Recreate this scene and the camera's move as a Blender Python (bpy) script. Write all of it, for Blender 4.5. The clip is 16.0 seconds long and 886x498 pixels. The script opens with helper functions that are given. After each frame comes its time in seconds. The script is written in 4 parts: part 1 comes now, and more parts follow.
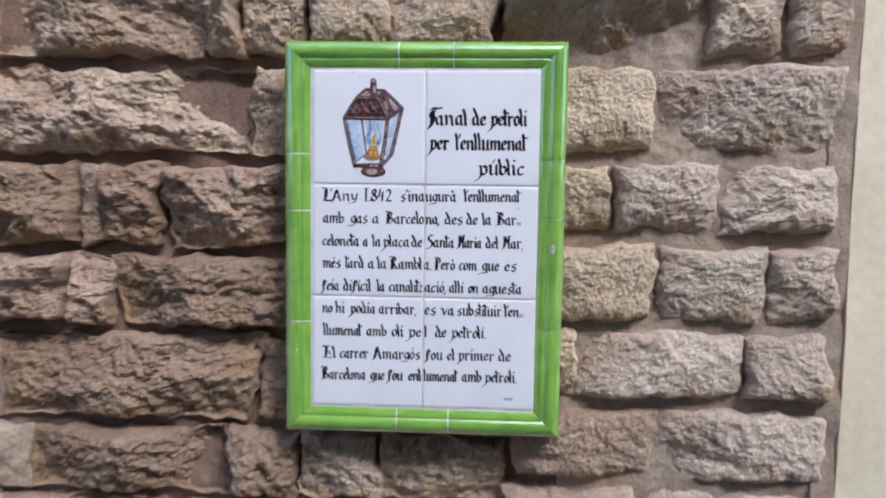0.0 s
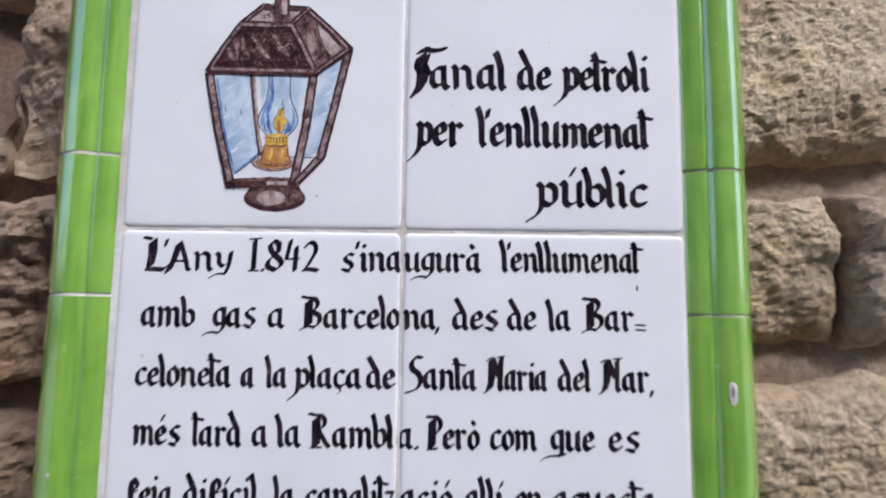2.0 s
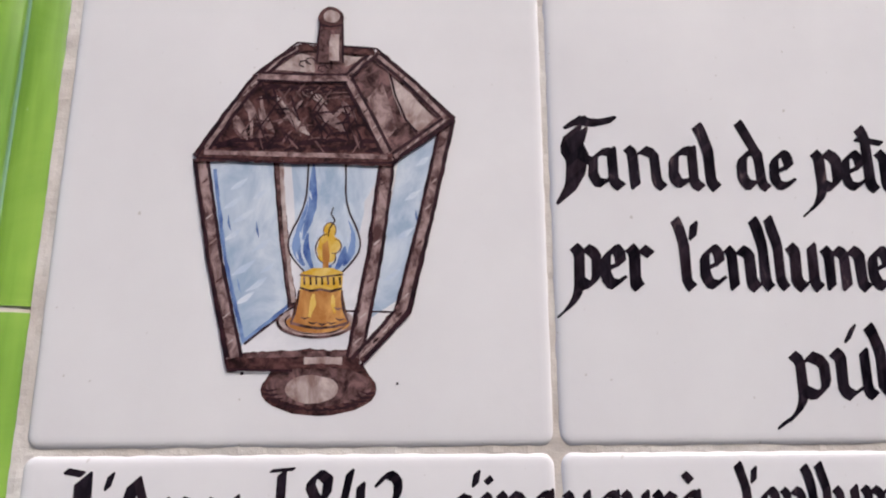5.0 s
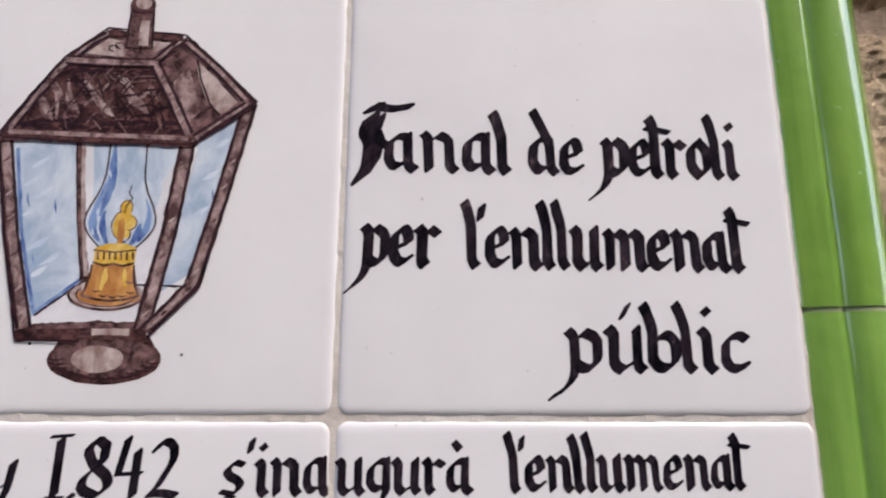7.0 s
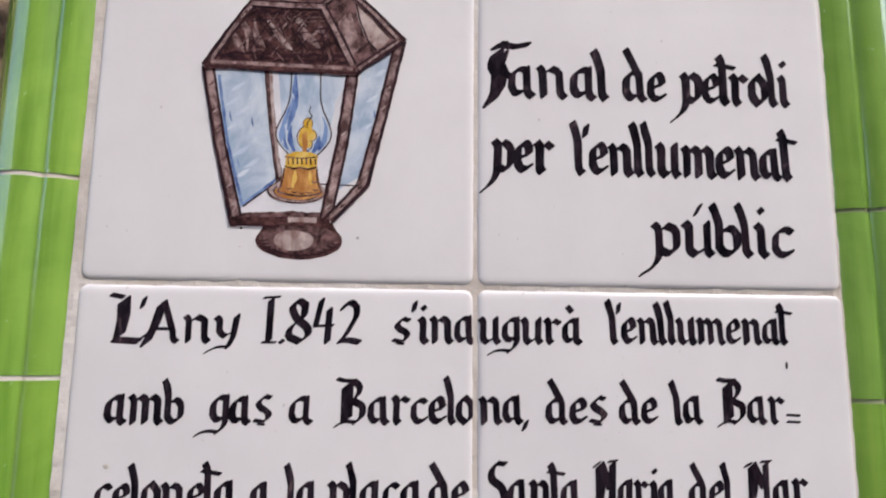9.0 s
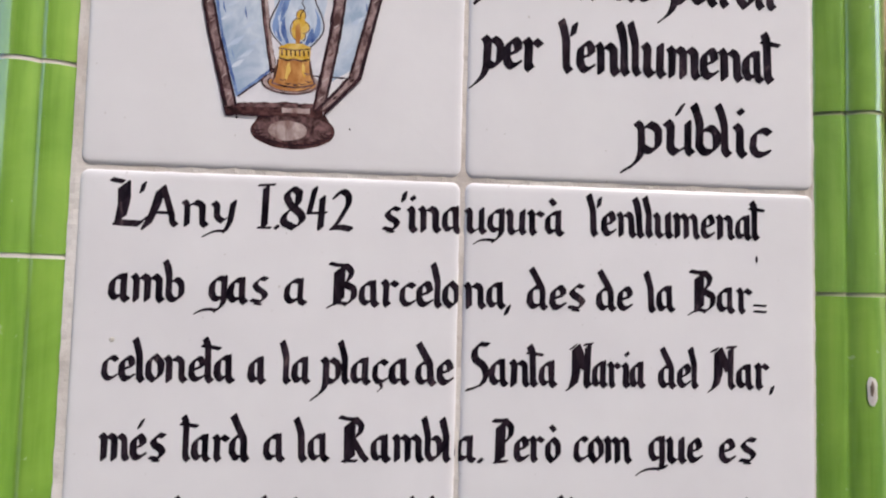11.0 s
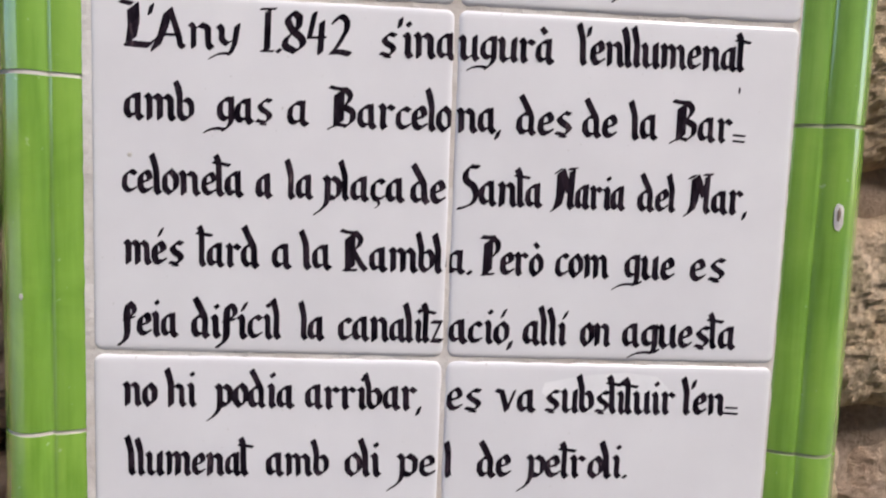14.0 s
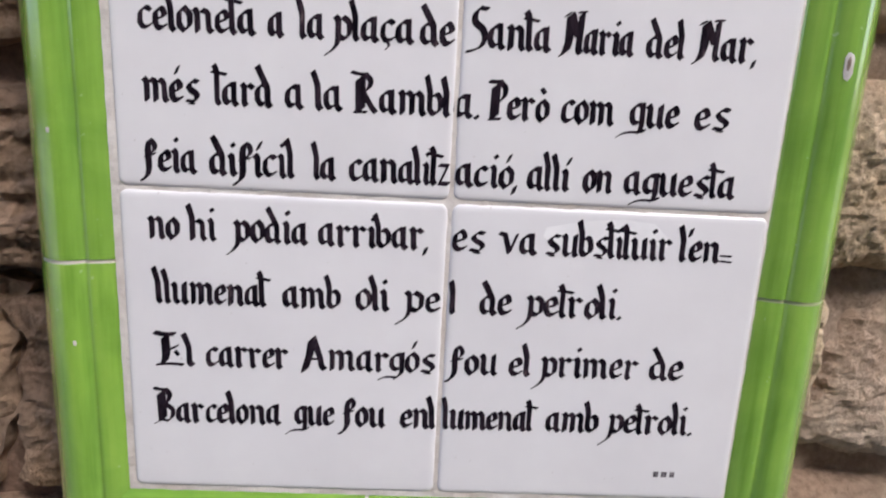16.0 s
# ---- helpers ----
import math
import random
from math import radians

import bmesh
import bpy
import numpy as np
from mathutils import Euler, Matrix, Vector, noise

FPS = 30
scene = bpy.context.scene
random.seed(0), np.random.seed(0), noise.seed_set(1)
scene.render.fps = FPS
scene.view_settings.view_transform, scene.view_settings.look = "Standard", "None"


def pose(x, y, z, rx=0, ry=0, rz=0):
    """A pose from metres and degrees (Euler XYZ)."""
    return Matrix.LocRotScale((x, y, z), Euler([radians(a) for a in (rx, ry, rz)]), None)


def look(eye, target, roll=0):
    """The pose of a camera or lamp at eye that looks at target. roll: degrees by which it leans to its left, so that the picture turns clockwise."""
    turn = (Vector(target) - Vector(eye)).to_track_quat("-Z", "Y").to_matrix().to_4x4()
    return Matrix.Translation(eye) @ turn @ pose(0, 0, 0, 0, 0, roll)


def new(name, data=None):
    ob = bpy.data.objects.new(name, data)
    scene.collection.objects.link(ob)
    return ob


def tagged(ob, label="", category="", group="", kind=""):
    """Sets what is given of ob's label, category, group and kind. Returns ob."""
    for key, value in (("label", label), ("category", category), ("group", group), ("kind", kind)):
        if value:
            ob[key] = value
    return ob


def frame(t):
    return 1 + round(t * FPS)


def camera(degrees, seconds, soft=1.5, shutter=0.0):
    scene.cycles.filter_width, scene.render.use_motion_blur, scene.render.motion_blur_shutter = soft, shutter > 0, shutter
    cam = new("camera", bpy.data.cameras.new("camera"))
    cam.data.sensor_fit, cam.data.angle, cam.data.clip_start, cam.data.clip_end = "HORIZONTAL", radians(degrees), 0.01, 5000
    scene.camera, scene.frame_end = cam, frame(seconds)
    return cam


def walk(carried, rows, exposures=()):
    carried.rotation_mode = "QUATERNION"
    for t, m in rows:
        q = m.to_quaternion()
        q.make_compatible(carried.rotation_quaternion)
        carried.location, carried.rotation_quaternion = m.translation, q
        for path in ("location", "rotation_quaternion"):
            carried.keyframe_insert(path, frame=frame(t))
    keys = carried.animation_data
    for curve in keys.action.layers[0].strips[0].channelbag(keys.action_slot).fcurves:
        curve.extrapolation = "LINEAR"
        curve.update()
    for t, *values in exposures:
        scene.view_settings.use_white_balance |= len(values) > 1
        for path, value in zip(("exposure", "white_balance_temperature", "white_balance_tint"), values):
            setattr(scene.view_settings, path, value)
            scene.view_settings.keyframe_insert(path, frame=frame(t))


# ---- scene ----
cam = camera(70.0, 16.0, soft=2.0, shutter=0.4)

PATH = [
    (0, (0.067, -0.837, 1.602), (-0.032, 1.155, 1.457), 0.8),
    (0.5, (0.025, -0.67, 1.604), (0.009, 1.327, 1.507), 1.3),
    (1, (0.006, -0.538, 1.587), (-0.017, 1.462, 1.599), 0.9),
    (1.5, (-0.001, -0.416, 1.581), (0.03, 1.581, 1.689), 0.7),
    (2, (0.023, -0.332, 1.578), (0.015, 1.656, 1.804), 0.7),
    (2.5, (0.016, -0.291, 1.587), (-0.002, 1.674, 1.955), 0.8),
    (3, (-0.007, -0.253, 1.608), (-0.008, 1.697, 2.054), 0.6),
    (3.5, (-0.027, -0.231, 1.623), (-0.021, 1.713, 2.091), 0.3),
    (3.7, (-0.041, -0.221, 1.626), (0.037, 1.717, 2.113), -0.0),
    (5.8, (-0.039, -0.185, 1.648), (0.038, 1.777, 2.031), -0.3),
    (6, (-0.022, -0.188, 1.646), (0.033, 1.773, 2.035), 0.0),
    (6.5, (0.003, -0.193, 1.638), (0.103, 1.76, 2.06), 0.1),
    (7, (0.021, -0.197, 1.634), (0.136, 1.754, 2.063), 0.2),
    (7.5, (0.03, -0.199, 1.637), (0.147, 1.757, 2.04), 0.3),
    (8, (0.013, -0.211, 1.634), (0.19, 1.759, 1.925), 0.6),
    (8.5, (-0.025, -0.236, 1.614), (0.172, 1.723, 1.966), 0.2),
    (8.8, (-0.029, -0.245, 1.611), (0.126, 1.73, 1.886), 0.6),
    (9, (-0.029, -0.244, 1.604), (0.102, 1.73, 1.894), 0.6),
    (9.2, (-0.027, -0.245, 1.602), (0.099, 1.732, 1.88), 0.6),
    (11.5, (-0.027, -0.254, 1.576), (0.136, 1.738, 1.653), 1.6),
    (12, (-0.026, -0.256, 1.572), (0.142, 1.737, 1.611), 1.7),
    (12.5, (-0.026, -0.258, 1.568), (0.144, 1.735, 1.558), 1.8),
    (13, (-0.025, -0.262, 1.559), (0.125, 1.732, 1.511), 2.0),
    (13.5, (-0.02, -0.267, 1.556), (0.111, 1.725, 1.436), 2.1),
    (14, (-0.019, -0.271, 1.547), (0.103, 1.718, 1.374), 2.1),
    (14.5, (-0.016, -0.275, 1.539), (0.096, 1.709, 1.313), 2.2),
    (15, (-0.018, -0.278, 1.533), (0.09, 1.697, 1.237), 2.4),
    (15.5, (-0.016, -0.281, 1.526), (0.074, 1.68, 1.145), 2.6),
    (16, (-0.014, -0.286, 1.517), (0.065, 1.665, 1.08), 3.0),
]
EXPOSURES = [(0.0, 1.05, 5300, 9), (0.5, 1.12, 5250, 11), (1.0, 1.1, 5370, 10), (2.5, 1.05, 5770, 11), (3.5, 0.96, 6170, 12), (7.0, 0.98, 6270, 13), (8.5, 0.96, 6270, 13), (12.5, 0.98, 6270, 12), (16.0, 1.02, 6070, 12)]
walk(cam, [(t, look(eye, target, roll)) for t, eye, target, roll in PATH], EXPOSURES)

# ---- light: open sky over a narrow street, soft sun from high in front ----
world = bpy.data.worlds.new("sky")
scene.world = world
world.use_nodes = True
wn = world.node_tree.nodes
sky = wn.new("ShaderNodeTexSky")
sky.sky_type, sky.sun_disc, sky.dust_density = "NISHITA", False, 4.0
TO_SUN = Vector((0.50, -0.66, 0.90)).normalized()
sky.sun_elevation = math.asin(TO_SUN.z)
sky.sun_rotation = math.atan2(TO_SUN.x, TO_SUN.y)
world.node_tree.links.new(sky.outputs[0], wn["Background"].inputs[0])
wn["Background"].inputs[1].default_value = 0.15
sun = new("sun", bpy.data.lights.new("sun", "SUN"))
sun.data.energy, sun.data.angle, sun.data.color = 0.9, radians(12), (1.0, 0.94, 0.86)
sun.matrix_world = look(TO_SUN * 20, (0, 0, 0))

# ---- materials ----
def material(name, rough=0.5, metal=0.0, spec=0.5):
    m = bpy.data.materials.new(name)
    m.use_nodes = True
    b = m.node_tree.nodes["Principled BSDF"]
    b.inputs["Roughness"].default_value, b.inputs["Metallic"].default_value = rough, metal
    b.inputs["Specular IOR Level"].default_value = spec
    return m, m.node_tree.nodes, m.node_tree.links, b


def coords(nodes, links, stretch=(1, 1, 1)):
    tc, mp = nodes.new("ShaderNodeTexCoord"), nodes.new("ShaderNodeMapping")
    mp.inputs["Scale"].default_value = stretch
    links.new(tc.outputs["Object"], mp.inputs["Vector"])
    return mp.outputs["Vector"]


def noise_tex(nodes, links, vec, scale, detail=5.0, rough=0.6, distort=0.0):
    n = nodes.new("ShaderNodeTexNoise")
    n.inputs["Scale"].default_value, n.inputs["Detail"].default_value = scale, detail
    n.inputs["Roughness"].default_value, n.inputs["Distortion"].default_value = rough, distort
    links.new(vec, n.inputs["Vector"])
    return n.outputs["Fac"]


def ramp(nodes, links, fac, *stops):
    r = nodes.new("ShaderNodeValToRGB")
    els = r.color_ramp.elements
    while len(els) < len(stops):
        els.new(0.5)
    for e, (p, c) in zip(els, stops):
        e.position, e.color = p, (*c, 1)
    links.new(fac, r.inputs[0])
    return r.outputs[0]


def mix(nodes, links, fac, a, b, mode="MIX"):
    n = nodes.new("ShaderNodeMix")
    n.data_type, n.blend_type = "RGBA", mode
    for socket, value in ((n.inputs[0], fac), (n.inputs[6], a), (n.inputs[7], b)):
        if isinstance(value, (float, int)):
            socket.default_value = value
        elif isinstance(value, tuple):
            socket.default_value = (*value, 1)
        else:
            links.new(value, socket)
    return n.outputs[2]


def bump(nodes, links, bsdf, height, strength, distance):
    n = nodes.new("ShaderNodeBump")
    n.inputs["Strength"].default_value, n.inputs["Distance"].default_value = strength, distance
    links.new(height, n.inputs["Height"])
    links.new(n.outputs[0], bsdf.inputs["Normal"])


def stone_material(name, tones):
    m, n, l, b = material(name, 0.9, spec=0.25)
    v = coords(n, l)
    info = n.new("ShaderNodeObjectInfo")
    tone = ramp(n, l, info.outputs["Random"], *zip((0.0, 0.35, 0.7, 1.0), tones))
    big = ramp(n, l, noise_tex(n, l, v, 9, 4), (0.3, (0.64, 0.53, 0.47)), (0.55, (1, 1, 1)), (0.75, (1.12, 1.06, 0.92)))
    col = mix(n, l, 0.9, tone, big, "MULTIPLY")
    rust = ramp(n, l, noise_tex(n, l, v, 5, 3, 0.5, 1.0), (0.53, (0, 0, 0)), (0.70, (1, 1, 1)))
    col = mix(n, l, mix(n, l, 0.65, (0, 0, 0), rust), col, (0.44, 0.285, 0.14))
    fine = ramp(n, l, noise_tex(n, l, v, 160, 4, 0.7), (0.3, (0.52, 0.48, 0.44)), (0.5, (0.98, 0.96, 0.93)), (0.7, (1.2, 1.17, 1.12)))
    col = mix(n, l, 0.8, col, fine, "MULTIPLY")
    l.new(col, b.inputs["Base Color"])
    bump(n, l, b, noise_tex(n, l, v, 120, 8, 0.74, 0.5), 1.0, 0.006)
    return m


def mortar_material(name, dark, middle, light):
    m, n, l, b = material(name, 0.95, spec=0.2)
    v = coords(n, l)
    col = ramp(n, l, noise_tex(n, l, v, 14, 6), (0.3, dark), (0.6, middle), (0.8, light))
    col = mix(n, l, 0.7, col, ramp(n, l, noise_tex(n, l, v, 260, 3), (0.3, (0.6, 0.6, 0.6)), (0.7, (1.15, 1.15, 1.15))), "MULTIPLY")
    l.new(col, b.inputs["Base Color"])
    bump(n, l, b, noise_tex(n, l, v, 90, 7, 0.7), 0.9, 0.005)
    return m


def plaster_material(name, dark, light, scale=3.0):
    m, n, l, b = material(name, 0.85, spec=0.3)
    v = coords(n, l)
    col = ramp(n, l, noise_tex(n, l, v, scale, 6), (0.3, dark), (0.7, light))
    col = mix(n, l, 0.5, col, ramp(n, l, noise_tex(n, l, v, 60, 4), (0.35, (0.85, 0.84, 0.82)), (0.65, (1.06, 1.06, 1.06))), "MULTIPLY")
    l.new(col, b.inputs["Base Color"])
    bump(n, l, b, noise_tex(n, l, v, 70, 6, 0.65), 0.35, 0.003)
    return m


def glaze_material():
    m, n, l, b = material("white_tin_glaze", 0.16, spec=0.5)
    v = coords(n, l)
    col = ramp(n, l, noise_tex(n, l, v, 16, 4), (0.3, (0.74, 0.725, 0.745)), (0.7, (0.80, 0.79, 0.805)))
    dirt = ramp(n, l, noise_tex(n, l, v, 420, 2, 0.4), (0.735, (0, 0, 0)), (0.78, (1, 1, 1)))
    col = mix(n, l, mix(n, l, 0.55, (0, 0, 0), dirt), col, (0.45, 0.41, 0.38))
    l.new(col, b.inputs["Base Color"])
    l.new(ramp(n, l, noise_tex(n, l, v, 30, 4), (0.3, (0.10, 0.10, 0.10)), (0.75, (0.24, 0.24, 0.24))), b.inputs["Roughness"])
    bump(n, l, b, noise_tex(n, l, v, 45, 3, 0.5), 0.12, 0.002)
    return m


def ink_material(name, dark, light, streak=(1, 1, 1), scale=120, rough=0.3, worn=None, strokes=None):
    m, n, l, b = material(name, rough, spec=0.05 if strokes else 0.25)
    v = coords(n, l, streak)
    col = ramp(n, l, noise_tex(n, l, v, scale, 5, 0.65, 0.6), (0.38, dark), (0.62, light), (0.71, worn or light))
    if strokes:
        geo = n.new("ShaderNodeNewGeometry")
        thin = ramp(n, l, geo.outputs["Random Per Island"], (0.45, (0, 0, 0)), (1.0, strokes))
        col = mix(n, l, 1.0, col, thin, "ADD")
    l.new(col, b.inputs["Base Color"])
    return m


def green_material(streak):
    m, n, l, b = material("lime_green_glaze", 0.24, spec=0.8)
    info = n.new("ShaderNodeObjectInfo")
    v = coords(n, l)
    col = ramp(n, l, info.outputs["Random"], (0.0, (0.210, 0.42, 0.045)), (0.5, (0.255, 0.485, 0.055)), (1.0, (0.230, 0.455, 0.065)))
    col = mix(n, l, 0.75, col, ramp(n, l, noise_tex(n, l, v, 22, 5, 0.6, 0.8), (0.3, (0.72, 0.80, 0.6)), (0.7, (1.22, 1.12, 1.2))), "MULTIPLY")
    run = ramp(n, l, noise_tex(n, l, coords(n, l, streak), 170, 3, 0.5), (0.3, (0.58, 0.70, 0.45)), (0.5, (1, 1, 1)), (0.72, (1.25, 1.15, 1.35)))
    col = mix(n, l, 0.7, col, run, "MULTIPLY")
    spots = ramp(n, l, noise_tex(n, l, v, 260, 2, 0.4), (0.74, (0, 0, 0)), (0.80, (1, 1, 1)))
    col = mix(n, l, mix(n, l, 0.6, (0, 0, 0), spots), col, (0.42, 0.60, 0.25))
    l.new(col, b.inputs["Base Color"])
    b.inputs["Coat Weight"].default_value, b.inputs["Coat Roughness"].default_value = 1.0, 0.10
    b.inputs["Coat IOR"].default_value = 2.2
    bump(n, l, b, noise_tex(n, l, v, 60, 4, 0.5), 0.15, 0.002)
    return m


STONE = stone_material("rough_sandstone", ((0.455, 0.335, 0.25), (0.56, 0.44, 0.335), (0.63, 0.50, 0.385), (0.52, 0.40, 0.33)))
OCHRE = stone_material("ochre_sandstone", ((0.62, 0.50, 0.36), (0.67, 0.54, 0.395), (0.71, 0.585, 0.43), (0.64, 0.515, 0.375)))
GRIT = stone_material("grey_sandstone", ((0.52, 0.42, 0.335), (0.61, 0.50, 0.40), (0.67, 0.56, 0.455), (0.57, 0.46, 0.375)))
# darker brown tones, for the lower courses left of the panel
BROWNSTONE = stone_material("brown_sandstone", ((0.37, 0.26, 0.185), (0.45, 0.325, 0.235), (0.51, 0.38, 0.29), (0.41, 0.295, 0.23)))
MORTAR = mortar_material("old_lime_mortar", (0.19, 0.115, 0.08), (0.30, 0.20, 0.15), (0.38, 0.285, 0.225))
SANDY = mortar_material("sandy_mortar", (0.34, 0.25, 0.185), (0.44, 0.34, 0.26), (0.50, 0.40, 0.32))
PLASTER = plaster_material("cream_plaster", (0.72, 0.62, 0.43), (0.80, 0.71, 0.52))
FACADE = plaster_material("pale_facade", (0.22, 0.21, 0.195), (0.29, 0.275, 0.255), 0.6)
PAVING = plaster_material("grey_paving", (0.17, 0.16, 0.15), (0.24, 0.23, 0.215), 1.5)
GLAZE, GREEN = glaze_material(), {"upright": green_material((1, 1, 0.07)), "level": green_material((0.07, 1, 1))}
GROUT = plaster_material("white_grout", (0.52, 0.46, 0.41), (0.80, 0.77, 0.74), 18.0)
DINGY = plaster_material("mossy_grout", (0.24, 0.28, 0.14), (0.44, 0.47, 0.30), 40.0)
CHIPPED = plaster_material("bare_biscuit", (0.50, 0.46, 0.42), (0.70, 0.67, 0.62), 120.0)
# whiter than the glaze: a highlight put into the colour
GLINT_WHITE = ink_material("painted_highlight_white", (0.80, 0.79, 0.80), (0.86, 0.85, 0.86), (1, 1, 1), 60, 0.45)
FAINT = ink_material("faint_pigment", (0.03, 0.025, 0.03), (0.30, 0.27, 0.29), (1, 1, 1), 900)
INK = ink_material("black_pigment", (0.003, 0.0025, 0.005), (0.022, 0.016, 0.024), (1, 1, 0.3), 220, 0.3, (0.10, 0.07, 0.075), (0.014, 0.008, 0.010))
BROWN = ink_material("brown_pigment", (0.022, 0.008, 0.009), (0.23, 0.130, 0.128), (1, 1, 0.9), 230)
TAUPE = ink_material("worn_brown_pigment", (0.085, 0.042, 0.042), (0.40, 0.285, 0.275), (1, 1, 0.8), 240)
UMBER = ink_material("dark_brown_pigment", (0.010, 0.0035, 0.0045), (0.135, 0.060, 0.058), (1, 1, 1.1), 260)
MAUVE = ink_material("thin_brown_wash", (0.24, 0.155, 0.14), (0.56, 0.47, 0.45), (1.5, 1, 1), 110)
LINE = ink_material("brown_outline", (0.012, 0.005, 0.009), (0.045, 0.018, 0.024), (1, 1, 1), 200)
BLUE = ink_material("pale_blue_wash", (0.34, 0.44, 0.58), (0.61, 0.67, 0.75), (1, 1, 0.6), 75)
DEEP_BLUE = ink_material("cobalt_wash", (0.045, 0.095, 0.30), (0.22, 0.33, 0.58), (1, 1, 0.6), 110)
SHEEN = ink_material("thin_blue_wash", (0.48, 0.57, 0.70), (0.66, 0.71, 0.78), (1, 1, 1), 90)
AMBER = ink_material("orange_wash", (0.40, 0.165, 0.045), (0.66, 0.36, 0.12), (1, 1, 0.6), 110)
YELLOW = ink_material("yellow_wash", (0.62, 0.36, 0.03), (0.75, 0.58, 0.20), (1, 1, 1), 120)
PALE = ink_material("unpainted_glaze", (0.62, 0.62, 0.66), (0.76, 0.75, 0.78), (1, 1, 1), 30)


# ---- mesh helpers ----
def part(name, bm, mat, parent=None, label="", smooth=False):
    me = bpy.data.meshes.new(name)
    bm.to_mesh(me)
    bm.free()
    me.materials.append(mat)
    if smooth:
        me.polygons.foreach_set("use_smooth", [True] * len(me.polygons))
    ob = new(name, me)
    ob.parent = parent
    return tagged(ob, label)


def box(bm, x0, x1, y0, y1, z0, z1, bevel=0.0, segments=2):
    vs = [bm.verts.new((x, y, z)) for x in (x0, x1) for y in (y0, y1) for z in (z0, z1)]
    for q in ((0, 1, 3, 2), (4, 6, 7, 5), (0, 4, 5, 1), (2, 3, 7, 6), (0, 2, 6, 4), (1, 5, 7, 3)):
        bm.faces.new([vs[i] for i in q])
    if bevel:
        bmesh.ops.bevel(bm, geom=list(bm.edges), offset=bevel, segments=segments, profile=0.6, affect="EDGES")
    return bm


def relief_slab(x0, x1, z0, z1, face, back, step, depth, scale):
    """A slab whose front is a rough grid at about y = face."""
    bm = bmesh.new()
    nu, nv = max(2, int((x1 - x0) / step)), max(2, int((z1 - z0) / step))
    rows = []
    for j in range(nv + 1):
        row = []
        for i in range(nu + 1):
            x, z = x0 + (x1 - x0) * i / nu, z0 + (z1 - z0) * j / nv
            row.append(bm.verts.new((x, face - depth * noise.fractal((x * scale, 3.1, z * scale), 0.8, 2.0, 5), z)))
        rows.append(row)
    for j in range(nv):
        for i in range(nu):
            bm.faces.new((rows[j][i], rows[j][i + 1], rows[j + 1][i + 1], rows[j + 1][i]))
    rim = rows[0] + [r[-1] for r in rows[1:]] + rows[-1][-2::-1] + [r[0] for r in rows[-2:0:-1]]
    rear = [bm.verts.new((v.co.x, back, v.co.z)) for v in rim]
    rim = [bm.verts.new(v.co) for v in rim]
    for i in range(len(rim)):
        k = (i + 1) % len(rim)
        bm.faces.new((rim[k], rim[i], rear[i], rear[k]))
    bm.faces.new(rear)
    return bm


# ---- the setting ----
H = 1.55          # height of the panel's middle above the paving
EDGE = 0.576      # where the rubble wall meets the cream plaster

ground = tagged(part("ground", box(bmesh.new(), -30, 30, -30, 30, -0.3, 0.0), PAVING), "worn grey stone paving of the street", "paving", kind="structure")
tagged(part("wall_left", box(bmesh.new(), -6.0, -1.35, 0.07, 0.5, 0.0, 7.0), FACADE), "plain rendered wall continuing along the street", "wall", kind="structure")
# unseen facade; height and left end set for sky light and glaze reflections
facade = tagged(part("wall_opposite", box(bmesh.new(), -2.6, 9, -3.4, -3.0, 0.0, 4.6), FACADE), "unseen plain pale rendered facade added across the street to limit sky light", "wall", kind="structure")
# unseen block, added to hold back sky light from the left
tagged(part("wall_opposite_upper", box(bmesh.new(), -2.6, -0.6, -3.4, -3.0, 4.6, 8.0), FACADE), "unseen block added above the facade to cut sky light from the left", "wall", kind="structure")
tagged(part("wall_upper", box(bmesh.new(), -1.35, EDGE, 0.07, 0.5, 3.2, 7.0), FACADE), "plain rendered wall above the rubble stonework", "wall", kind="structure")
tagged(part("wall_plaster", relief_slab(EDGE + 0.004, 2.6, 0.0, 7.0, 0.052, 0.5, 0.03, 0.003, 6.0), PLASTER, smooth=True), "smooth cream plaster wall beside the rubble stone", "wall", kind="structure")
wall_stone = tagged(part("wall_stone", relief_slab(-1.35, EDGE, 0.0, 3.2, 0.080, 0.5, 0.010, 0.010, 14.0), MORTAR, smooth=True), "rough brown rubble stone wall with recessed mortar joints", "wall", kind="structure")


tagged(part("mortar_fillet", relief_slab(EDGE - 0.030, EDGE + 0.003, 0.0, 3.2, 0.054, 0.09, 0.006, 0.006, 14.0), SANDY, smooth=True), "sandy mortar fillet between stone and plaster", "mortar", kind="structure")

part("pointing", relief_slab(0.192, EDGE - 0.028, H - 0.50, H + 0.40, 0.056, 0.088, 0.004, 0.0045, 30.0), SANDY, wall_stone, "sandy mortar pointing in the joints", True)


# ---- the ceramic panel ----
panel = tagged(new("ceramic_panel"), "white ceramic tile panel with black lettering and lime green border", "tile panel")
panel.location = (0, 0, H)
part("mortar_bed", relief_slab(-0.180, 0.180, -0.250, 0.250, 0.010, 0.085, 0.012, 0.002, 20.0), MORTAR, panel, "rough mortar bed behind the tiles")
part("grout", relief_slab(-0.1526, 0.1497, -0.2269, 0.2269, 0.0010, 0.0096, 0.002, 0.0005, 150.0), GROUT, panel, "off-white grout between the tiles")

TILE, CORNER = 0.1490, 0.0042
